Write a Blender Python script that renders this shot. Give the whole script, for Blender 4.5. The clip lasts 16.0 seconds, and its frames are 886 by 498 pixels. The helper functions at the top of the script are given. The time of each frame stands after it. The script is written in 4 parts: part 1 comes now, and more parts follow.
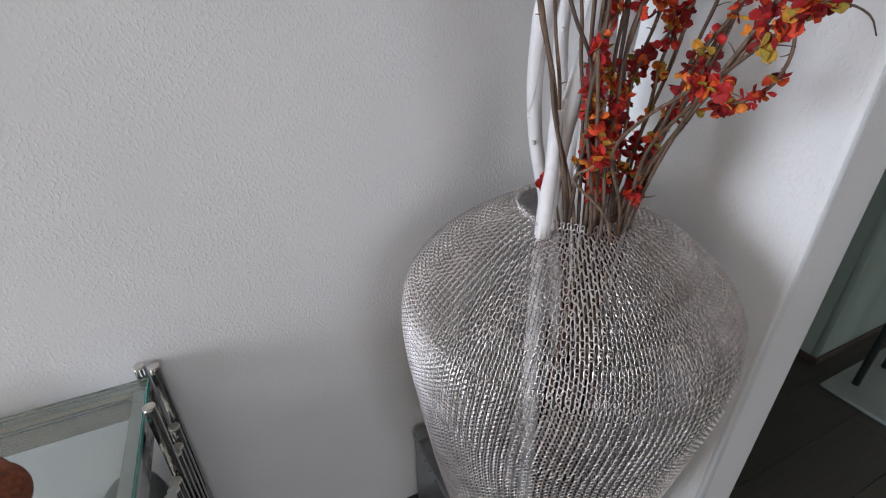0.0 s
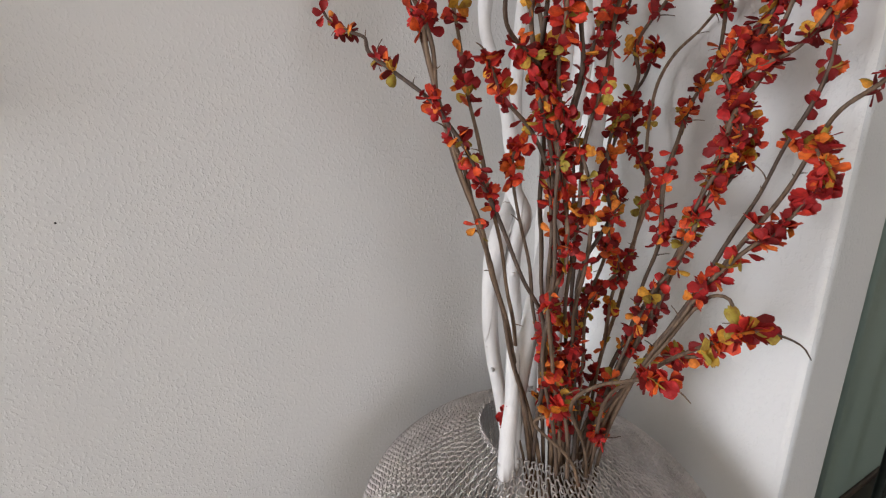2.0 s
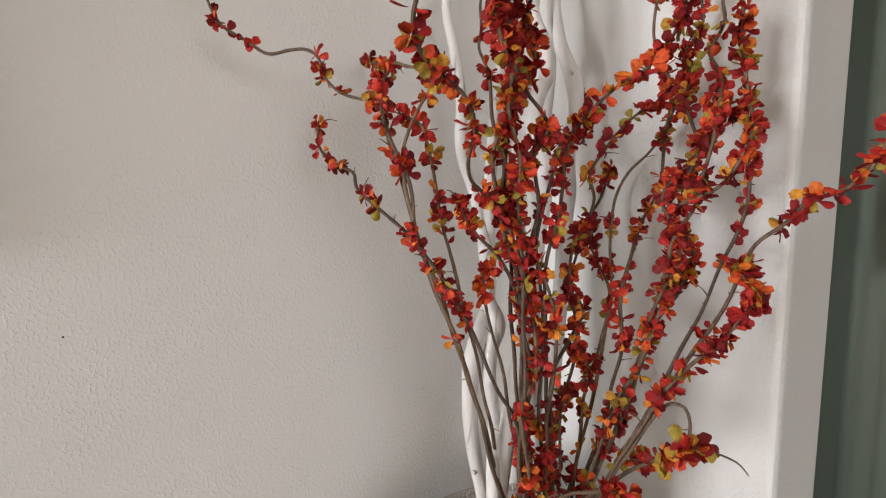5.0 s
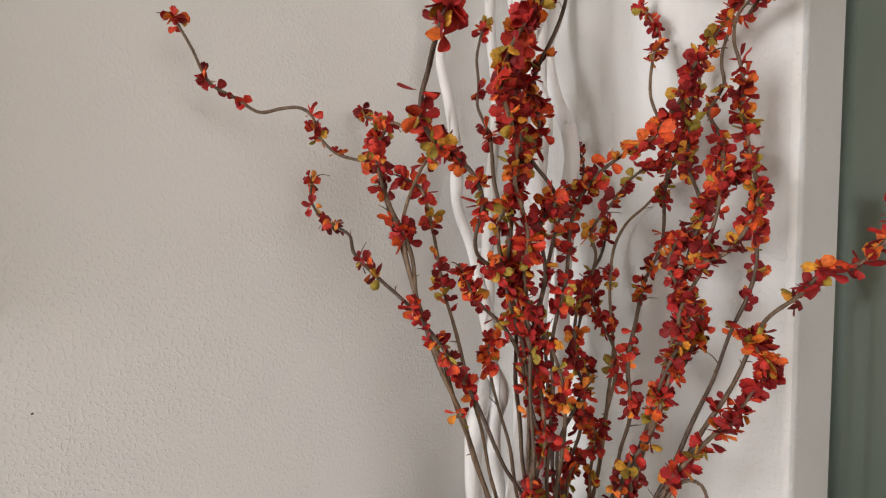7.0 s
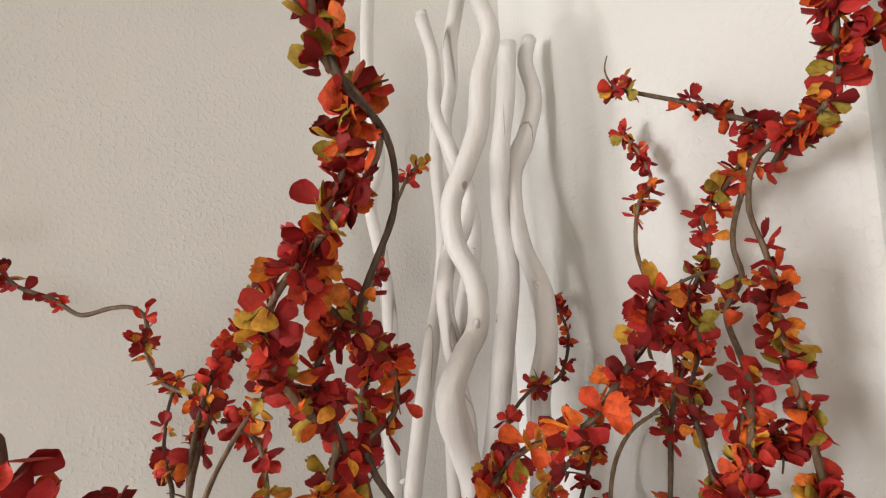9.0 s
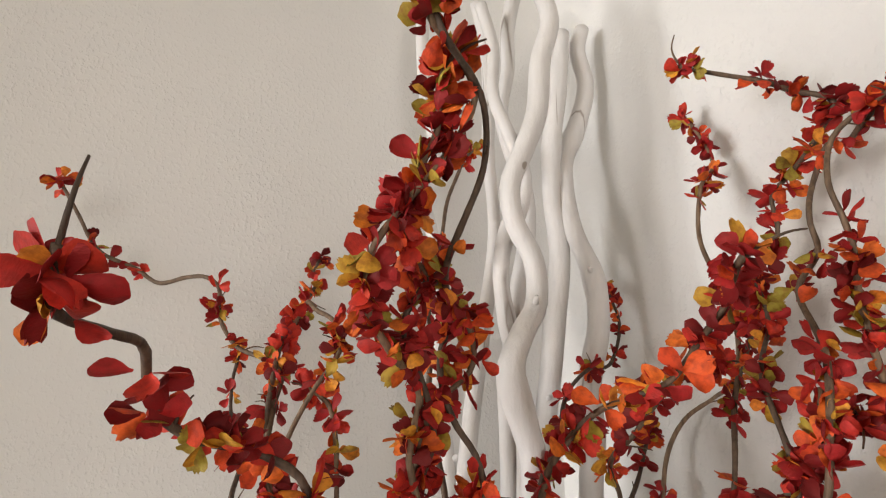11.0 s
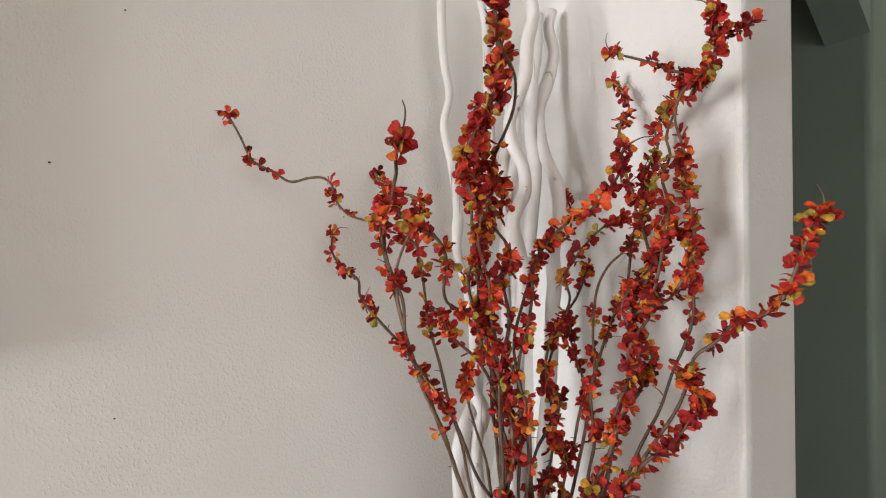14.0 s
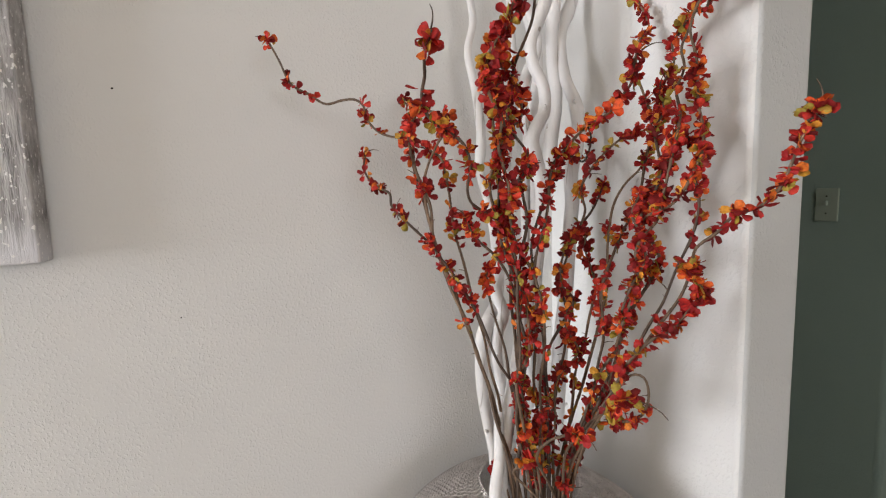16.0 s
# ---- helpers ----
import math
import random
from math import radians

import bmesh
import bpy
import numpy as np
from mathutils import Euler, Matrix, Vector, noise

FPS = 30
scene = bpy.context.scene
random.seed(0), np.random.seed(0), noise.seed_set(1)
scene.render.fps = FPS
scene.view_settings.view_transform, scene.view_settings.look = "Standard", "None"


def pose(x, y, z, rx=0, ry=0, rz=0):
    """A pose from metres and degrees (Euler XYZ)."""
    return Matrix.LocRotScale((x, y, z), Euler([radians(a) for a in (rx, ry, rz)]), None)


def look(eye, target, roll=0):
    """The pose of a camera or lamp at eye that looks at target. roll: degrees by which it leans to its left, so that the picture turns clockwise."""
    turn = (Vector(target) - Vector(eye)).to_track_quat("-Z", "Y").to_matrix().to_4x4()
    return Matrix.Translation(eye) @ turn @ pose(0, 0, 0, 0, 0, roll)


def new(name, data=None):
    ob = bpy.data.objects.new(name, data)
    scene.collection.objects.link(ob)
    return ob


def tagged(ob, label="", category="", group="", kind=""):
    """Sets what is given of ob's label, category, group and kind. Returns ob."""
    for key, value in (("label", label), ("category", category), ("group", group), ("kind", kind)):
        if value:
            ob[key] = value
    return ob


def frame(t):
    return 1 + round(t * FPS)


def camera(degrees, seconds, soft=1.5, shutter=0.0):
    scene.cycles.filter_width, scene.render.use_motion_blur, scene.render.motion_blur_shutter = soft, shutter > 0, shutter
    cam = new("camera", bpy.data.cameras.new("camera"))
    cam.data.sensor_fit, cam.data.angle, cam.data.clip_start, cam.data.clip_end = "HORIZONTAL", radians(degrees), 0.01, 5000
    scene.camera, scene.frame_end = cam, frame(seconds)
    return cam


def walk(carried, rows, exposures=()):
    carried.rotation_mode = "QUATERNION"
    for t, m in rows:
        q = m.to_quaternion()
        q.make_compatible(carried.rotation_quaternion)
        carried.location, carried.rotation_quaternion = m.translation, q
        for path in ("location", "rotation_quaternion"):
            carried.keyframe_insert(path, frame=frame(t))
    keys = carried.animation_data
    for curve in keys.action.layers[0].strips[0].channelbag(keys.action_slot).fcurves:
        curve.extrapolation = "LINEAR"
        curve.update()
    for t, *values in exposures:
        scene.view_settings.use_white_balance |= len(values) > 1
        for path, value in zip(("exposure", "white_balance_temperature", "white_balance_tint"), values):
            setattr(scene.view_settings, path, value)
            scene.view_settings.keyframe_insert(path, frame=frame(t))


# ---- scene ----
cam = camera(88.5, 16.0, soft=1.2)
# seconds, eye, point looked at, roll
ROWS = [
    (0, (0.012, 0.011, 1.094), (0.759, 1.6, 0.136), -0.5),
    (0.5, (0.014, 0.02, 1.109), (0.811, 1.627, 0.225), 0.2),
    (1, (0.045, 0.037, 1.153), (0.874, 1.687, 0.384), 0.3),
    (1.5, (0.062, 0.058, 1.2), (0.935, 1.739, 0.557), 0.2),
    (2, (0.073, 0.069, 1.237), (0.99, 1.769, 0.718), -0.1),
    (2.5, (0.077, 0.063, 1.259), (1.027, 1.772, 0.839), -0.4),
    (3, (0.074, 0.05, 1.285), (1.038, 1.771, 0.957), -0.7),
    (3.5, (0.067, 0.04, 1.291), (1.038, 1.767, 1.016), -0.6),
    (4, (0.065, 0.021, 1.296), (1.033, 1.754, 1.055), -0.7),
    (6.5, (0.072, 0.027, 1.311), (1.066, 1.751, 1.118), -0.2),
    (7, (0.063, 0.055, 1.354), (1.102, 1.759, 1.218), -1.2),
    (7.5, (0.056, 0.062, 1.404), (1.132, 1.747, 1.34), -3.0),
    (8, (0.151, 0.083, 1.436), (1.194, 1.789, 1.471), -3.3),
    (8.5, (0.266, 0.098, 1.486), (1.188, 1.87, 1.592), -2.9),
    (9, (0.315, 0.14, 1.507), (1.123, 1.962, 1.672), -2.2),
    (9.2, (0.327, 0.145, 1.503), (1.095, 1.983, 1.679), -2.0),
    (11.3, (0.27, 0.146, 1.474), (0.971, 2.01, 1.662), -0.7),
    (11.5, (0.262, 0.15, 1.468), (0.977, 2.009, 1.652), -0.7),
    (12, (0.226, 0.14, 1.454), (0.971, 1.989, 1.616), -0.9),
    (12.5, (0.16, 0.118, 1.441), (0.942, 1.954, 1.575), -1.3),
    (13, (0.062, 0.071, 1.414), (0.897, 1.887, 1.494), -2.0),
    (13.5, (0.046, 0.013, 1.4), (0.923, 1.811, 1.42), -2.0),
    (14, (0.075, -0.085, 1.392), (0.942, 1.717, 1.359), -1.3),
    (14.5, (0.08, -0.164, 1.369), (0.894, 1.661, 1.292), -1.0),
    (15, (0.064, -0.184, 1.351), (0.836, 1.656, 1.22), -1.4),
    (15.5, (0.052, -0.164, 1.334), (0.81, 1.678, 1.161), -1.6),
    (16, (0.044, -0.147, 1.323), (0.805, 1.69, 1.106), -1.7),
]
# seconds, stops, kelvin, tint
EXPOSURES = [(0.0, -0.4, 5820, 15), (1.0, -0.37, 6000, 15), (2.0, -0.3, 6300, 15), (4.0, -0.27, 6590, 15), (7.0, -0.24, 6720, 15), (9.0, -0.16, 6960, 14), (12.5, -0.14, 6860, 14), (14.5, -0.19, 6600, 14), (16.0, -0.19, 6480, 14)]
walk(cam, [(t, look(eye, target, roll)) for t, eye, target, roll in ROWS], EXPOSURES)

# ---- light ----
world = bpy.data.worlds.new("world")
scene.world = world
world.use_nodes = True
sky = world.node_tree.nodes.new("ShaderNodeTexSky")
sky.sky_type = "NISHITA"
sky.sun_disc = False
sky.sun_elevation, sky.sun_rotation = radians(40), radians(200)
world.node_tree.links.new(sky.outputs[0], world.node_tree.nodes["Background"].inputs[0])
world.node_tree.nodes["Background"].inputs[1].default_value = 0.05


def area(name, eye, target, w, h, power, colour):
    d = bpy.data.lights.new(name, "AREA")
    d.shape, d.size, d.size_y, d.energy, d.color = "RECTANGLE", w, h, power, colour
    ob = new(name, d)
    ob.matrix_world = look(eye, target)
    return ob


area("window_daylight", (-6.22, -0.36, 1.30), (0.0, -0.10, 1.2), 2.0, 2.0, 385, (0.92, 0.965, 1.0))
# added fill lamp behind the camera, lifts the shadows on the north wall
area("south_fill", (0.1, -3.58, 1.72), (0.2, 0.0, 1.5), 1.9, 1.1, 46, (0.95, 0.98, 1.0))


# ---- materials ----
class Nodes:
    """A short hand for building a node material."""

    def __init__(self, name, rough=0.5, metal=0.0):
        self.m = bpy.data.materials.new(name)
        self.m.use_nodes = True
        self.t = self.m.node_tree
        self.b = self.t.nodes["Principled BSDF"]
        self.b.inputs["Roughness"].default_value = rough
        self.b.inputs["Metallic"].default_value = metal
        self.co = self.t.nodes.new("ShaderNodeTexCoord").outputs["Object"]

    def link(self, a, b):
        self.t.links.new(a, b)

    def noise(self, scale, detail=4, rough=0.55, stretch=None, distort=0.0):
        n = self.t.nodes.new("ShaderNodeTexNoise")
        n.inputs["Scale"].default_value, n.inputs["Detail"].default_value = scale, detail
        n.inputs["Roughness"].default_value, n.inputs["Distortion"].default_value = rough, distort
        v = self.co
        if stretch:
            mp = self.t.nodes.new("ShaderNodeMapping")
            mp.inputs["Scale"].default_value = stretch
            self.link(self.co, mp.inputs[0])
            v = mp.outputs[0]
        self.link(v, n.inputs["Vector"])
        return n.outputs["Fac"]

    def ramp(self, fac, stops, smooth=False):
        r = self.t.nodes.new("ShaderNodeValToRGB")
        if smooth:
            r.color_ramp.interpolation = "EASE"
        e = r.color_ramp.elements
        e.remove(e[1])
        for k, (p, c) in enumerate(stops):
            el = e.new(p) if k else e[0]
            el.position = p
            el.color = (*c, 1)
        self.link(fac, r.inputs[0])
        return r.outputs[0]

    def mix(self, fac, a, b, blend="MIX"):
        n = self.t.nodes.new("ShaderNodeMix")
        n.data_type, n.blend_type = "RGBA", blend
        for s, v in ((n.inputs[0], fac), (n.inputs[6], a), (n.inputs[7], b)):
            if isinstance(v, (int, float)):
                s.default_value = v
            elif isinstance(v, tuple):
                s.default_value = (*v, 1)
            else:
                self.link(v, s)
        return n.outputs[2]

    def colour(self, v):
        if isinstance(v, tuple):
            self.b.inputs["Base Color"].default_value = (*v, 1)
        else:
            self.link(v, self.b.inputs["Base Color"])
        return self

    def bump(self, fac, strength=0.3, dist=0.002, after=None):
        n = self.t.nodes.new("ShaderNodeBump")
        n.inputs["Strength"].default_value, n.inputs["Distance"].default_value = strength, dist
        self.link(fac, n.inputs["Height"])
        if after is not None:
            self.link(after, n.inputs["Normal"])
        self.link(n.outputs[0], self.b.inputs["Normal"])
        return n.outputs[0]

    def rough(self, fac, lo, hi):
        self.link(self.ramp(fac, [(0.3, (lo,) * 3), (0.7, (hi,) * 3)]), self.b.inputs["Roughness"])

    def rand(self, island=False):
        if island:
            return self.t.nodes.new("ShaderNodeNewGeometry").outputs["Random Per Island"]
        return self.t.nodes.new("ShaderNodeObjectInfo").outputs["Random"]


def plaster(name, base, dirt):
    n = Nodes(name, 0.62)
    n.colour(n.mix(n.ramp(n.noise(1.7, 3), [(0.35, (0, 0, 0)), (0.75, (1, 1, 1))]), base, dirt))
    # orange-peel texture: soft flattened blobs with fine grain over it
    blobs = n.ramp(n.noise(175, 2, 0.5, (1.15, 1.15, 0.9)), [(0.47, (0, 0, 0)), (0.72, (1, 1, 1))], True)
    patch = n.ramp(n.noise(6, 3), [(0.35, (0.25, 0.25, 0.25)), (0.65, (1, 1, 1))])
    one = n.bump(n.mix(1.0, blobs, patch, "MULTIPLY"), 0.46, 0.0012)
    n.bump(n.noise(45, 3), 0.12, 0.0015, one)
    n.b.inputs["Specular IOR Level"].default_value = 0.35
    return n.m


M_WALL = plaster("wall_paint", (0.70, 0.69, 0.67), (0.66, 0.65, 0.63))
M_HALL = plaster("hall_paint", (0.245, 0.320, 0.284), (0.226, 0.297, 0.263))
# wall paint greyed to carry the shade on the wing wall's end
M_WALL_SHADED = plaster("wall_paint_shaded", (0.56, 0.565, 0.56), (0.52, 0.525, 0.52))
# cream of the unseen ceiling and walls is made up, to warm the bounce
M_BOUNCE_CEIL = plaster("warm_bounce_ceiling", (0.82, 0.72, 0.58), (0.79, 0.69, 0.55))
M_BOUNCE = plaster("warm_bounce_paint", (0.76, 0.67, 0.54), (0.73, 0.64, 0.51))


def wood_dark():
    n = Nodes("dark_wood", 0.52)
    g = n.noise(6, 6, 0.6, (1.2, 14, 1), 0.4)
    c = n.ramp(g, [(0.3, (0.014, 0.013, 0.011)), (0.7, (0.040, 0.037, 0.031))])
    n.colour(n.mix(n.rand(), c, (0.028, 0.027, 0.021)))
    n.bump(g, 0.15, 0.001)
    return n.m


M_FLOOR = wood_dark()


def wire():
    n = Nodes("silver_wire", 0.33, 0.95)
    n.colour(n.ramp(n.noise(30, 3), [(0.3, (0.54, 0.50, 0.475)), (0.7, (0.80, 0.75, 0.72))]))
    return n.m


M_WIRE = wire()


# ---- mesh helpers ----
def mesh_of(name, verts, faces, mat, smooth=True):
    me = bpy.data.meshes.new(name)
    me.from_pydata([tuple(v) for v in verts], [], faces)
    me.materials.append(mat)
    if smooth:
        me.polygons.foreach_set("use_smooth", [True] * len(me.polygons))
    me.update()
    return me


def part(name, bm, mat, parent=None, label="", smooth=False):
    me = bpy.data.meshes.new(name)
    bm.to_mesh(me)
    bm.free()
    me.materials.append(mat)
    if smooth:
        me.polygons.foreach_set("use_smooth", [True] * len(me.polygons))
    ob = new(name, me)
    if parent:
        ob.parent = parent
    if label:
        ob["label"] = label
    return ob


def box(lo, hi, bevel=0.0, bm=None, seg=2):
    bm = bm or bmesh.new()
    c = [(a + b) / 2 for a, b in zip(lo, hi)]
    s = [b - a for a, b in zip(lo, hi)]
    r = bmesh.ops.create_cube(bm, size=1, matrix=Matrix.Translation(c) @ Matrix.Diagonal((*s, 1)))
    if bevel:
        es = list({e for v in r["verts"] for e in v.link_edges})
        bmesh.ops.bevel(bm, geom=es, offset=bevel, segments=seg, profile=0.5, affect="EDGES")
    return bm


def rounded_wall(lo, hi, radius, corners):
    """An upright wall block, its named vertical corners (x sign, y sign) rounded to a bull nose."""
    pts = []
    for sx, sy in ((-1, -1), (1, -1), (1, 1), (-1, 1)):
        x, y = (hi[0] if sx > 0 else lo[0]), (hi[1] if sy > 0 else lo[1])
        if (sx, sy) in corners:
            a0 = {(-1, -1): 180, (1, -1): 270, (1, 1): 0, (-1, 1): 90}[(sx, sy)]
            for k in range(9):
                a = radians(a0 + 90 * k / 8)
                pts.append((x - sx * radius + radius * math.cos(a), y - sy * radius + radius * math.sin(a)))
        else:
            pts.append((x, y))
    n = len(pts)
    verts = [(x, y, lo[2]) for x, y in pts] + [(x, y, hi[2]) for x, y in pts]
    faces = [(i, (i + 1) % n, n + (i + 1) % n, n + i) for i in range(n)]
    faces += [tuple(range(n - 1, -1, -1)), tuple(range(n, 2 * n))]
    bm = bmesh.new()
    vs = [bm.verts.new(v) for v in verts]
    for f in faces:
        fc = bm.faces.new([vs[i] for i in f])
        # only the narrow strips of the bull nose are shaded round
        fc.smooth = len(f) == 4 and abs(verts[f[0]][0] - verts[f[1]][0]) < 0.01 and abs(verts[f[0]][1] - verts[f[1]][1]) < 0.01
    bm.normal_update()
    return bm


# ---- structure ----
H, FLOOR = 2.42, -0.18
WALL_Y, WING_X0, WING_X1, WING_Y0 = 0.80, 0.733, 0.862, 0.306
HALL_X, HALL_Y = 1.92, 0.62
tagged(part("wall_north", box((-6.4, WALL_Y, FLOOR), (WING_X0, WALL_Y + 0.122, H)), M_WALL), "pale grey orange-peel plaster wall behind the vase", "wall", kind="structure")
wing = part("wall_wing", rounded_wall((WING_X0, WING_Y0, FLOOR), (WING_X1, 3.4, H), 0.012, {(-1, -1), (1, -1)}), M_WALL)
wing.data.materials.append(M_WALL_SHADED)
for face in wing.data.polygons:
    # shade put into the colour: end and hall-side faces darker past the rounded corner
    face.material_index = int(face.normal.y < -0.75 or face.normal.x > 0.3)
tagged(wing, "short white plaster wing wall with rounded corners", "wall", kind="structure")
tagged(part("wall_hall", rounded_wall((HALL_X, HALL_Y, FLOOR), (4.0, 3.4, H), 0.02, {(-1, -1)}), M_HALL), "grey-green hallway wall with a rounded corner", "wall", kind="structure")
tagged(part("wall_hall_end", box((WING_X1, 3.3, FLOOR), (HALL_X, 3.4, H)), M_HALL), "grey-green end wall of the hallway", "wall", kind="structure")
tagged(part("wall_east", box((4.0, -3.6, FLOOR), (4.12, HALL_Y, H)), M_BOUNCE), "unseen cream plaster wall that warms the bounced light", "wall", kind="structure")
# unseen south wall, its opening made up to hold the fill lamp
bm = box((-6.4, -3.72, FLOOR), (-0.9, -3.6, H))
box((1.1, -3.72, FLOOR), (4.12, -3.6, H), bm=bm)
box((-0.9, -3.72, FLOOR), (1.1, -3.6, 1.12), bm=bm)
box((-0.9, -3.72, 2.32), (1.1, -3.6, H), bm=bm)
tagged(part("wall_south", bm, M_BOUNCE), "unseen cream wall with an opening added for the fill light", "wall", kind="structure")
W0, W1, S0, S1 = -1.42, 0.70, 0.26, 2.34
bm = box((-6.4, -3.6, FLOOR), (-6.28, W0, H))
box((-6.4, W1, FLOOR), (-6.28, WALL_Y, H), bm=bm)
box((-6.4, W0, FLOOR), (-6.28, W1, S0), bm=bm)
box((-6.4, W0, S1), (-6.28, W1, H), bm=bm)
tagged(part("wall_west", bm, M_BOUNCE), "unseen cream wall with a wide window, warms the bounced light", "wall", kind="structure")
tagged(part("floor", box((-6.4, -3.72, FLOOR - 0.12), (4.12, 3.4, FLOOR - 0.012)), M_FLOOR), "dark wooden floor", "floor", kind="structure")
tagged(part("ceiling", box((-6.4, -3.72, H), (4.12, 3.4, H + 0.1)), M_BOUNCE_CEIL), "unseen cream plaster ceiling that warms the bounced light", "ceiling", kind="structure")

# ---- curves and tubes ----
def spline(pts, n):
    """Points along a smooth line through pts, evenly spaced."""
    p = [np.array(q, float) for q in pts]
    p = [2 * p[0] - p[1], *p, 2 * p[-1] - p[-2]]
    out = []
    for i in range(1, len(p) - 2):
        a, b, c, d = p[i - 1:i + 3]
        # centripetal knots keep the line from looping where the points lie unevenly
        t1 = np.linalg.norm(b - a) ** 0.5 + 1e-6
        t2 = t1 + np.linalg.norm(c - b) ** 0.5 + 1e-6
        t3 = t2 + np.linalg.norm(d - c) ** 0.5 + 1e-6
        for t in np.linspace(t1, t2, 24, endpoint=False):
            ab = a + (b - a) * t / t1
            bc = b + (c - b) * (t - t1) / (t2 - t1)
            cd = c + (d - c) * (t - t2) / (t3 - t2)
            left = ab + (bc - ab) * t / t2
            right = bc + (cd - bc) * (t - t1) / (t3 - t1)
            out.append(left + (right - left) * (t - t1) / (t2 - t1))
    out.append(p[-2])
    out = np.array(out)
    s = np.concatenate([[0], np.cumsum(np.linalg.norm(np.diff(out, axis=0), axis=1))])
    at = np.linspace(0, s[-1], n)
    return np.stack([np.interp(at, s, out[:, k]) for k in range(out.shape[1])], 1)


def tube(path, radius, sides=6, cap=True):
    """Vertices and faces of a tube along path; radius: one number or one a point."""
    path = np.asarray(path, float)
    n = len(path)
    rad = np.broadcast_to(np.asarray(radius, float), (n,))
    tan = np.gradient(path, axis=0)
    tan /= np.linalg.norm(tan, axis=1)[:, None] + 1e-12
    ref = np.array([0.31, 0.17, 0.93]) if abs(tan[0] @ np.array([0.31, 0.17, 0.93])) < 0.9 else np.array([1.0, 0, 0])
    verts = []
    u = np.cross(tan[0], ref)
    for i in range(n):
        u = u - tan[i] * (u @ tan[i])
        u /= np.linalg.norm(u) + 1e-12
        v = np.cross(tan[i], u)
        for k in range(sides):
            a = 2 * math.pi * k / sides
            verts.append(path[i] + rad[i] * (math.cos(a) * u + math.sin(a) * v))
    faces = [(i * sides + k, i * sides + (k + 1) % sides, (i + 1) * sides + (k + 1) % sides, (i + 1) * sides + k) for i in range(n - 1) for k in range(sides)]
    if cap:
        faces += [tuple(range(sides - 1, -1, -1)), tuple((n - 1) * sides + k for k in range(sides))]
    return verts, faces


def knit(profile, pitch, rise, wire_r, per=9):
    """Rows of interlocking wire loops over a body of revolution. Returns vertices and faces."""
    length = np.linalg.norm(np.diff(spline(profile, 400), axis=0), axis=1).sum()
    rows = int(length / rise)
    line = spline([(r, z) for z, r in profile], rows)
    V, F, base = [], [], 0
    for j in range(1, rows - 1):
        r, z = line[j]
        t = line[j + 1] - line[j - 1]
        t /= np.linalg.norm(t)
        nr, nz = t[1], -t[0]
        count = max(24, int(round(2 * math.pi * r / pitch / 10)) * 10)
        m = count * per
        ph = np.arange(m) / per
        u = 2 * math.pi * ph
        ang = (ph + 0.16 * np.sin(2 * u)) * 2 * math.pi / count + 0.05 * math.sin(j * 0.11)
        wob = 0.0016 * np.sin(ang * 7 + j * 0.21) + 0.0012 * np.sin(ang * 13 - j * 0.37)
        up = -0.95 * rise * np.cos(u) + wob
        out = wire_r * 1.3 * np.cos(2 * u + 0.6)
        rr = r + t[0] * up + nr * out
        zz = z + t[1] * up + nz * out
        P = np.stack([rr * np.cos(ang), rr * np.sin(ang), zz], 1)
        T = np.roll(P, -1, 0) - np.roll(P, 1, 0)
        T /= np.linalg.norm(T, axis=1)[:, None]
        N = np.stack([nr * np.cos(ang), nr * np.sin(ang), np.full(m, nz)], 1)
        B = np.cross(T, N)
        ring = np.stack([P + wire_r * (math.cos(a) * N + math.sin(a) * B) for a in (math.pi / 2, math.pi * 7 / 6, math.pi * 11 / 6)], 1)
        V.append(ring.reshape(-1, 3))
        i = np.arange(m)[:, None]
        k = np.arange(3)[None]
        i2, k2 = (i + 1) % m, (k + 1) % 3
        F.append((base + np.stack([i * 3 + k, i * 3 + k2, i2 * 3 + k2, i2 * 3 + k], -1)).reshape(-1, 4))
        base += m * 3
    return np.concatenate(V), np.concatenate(F)


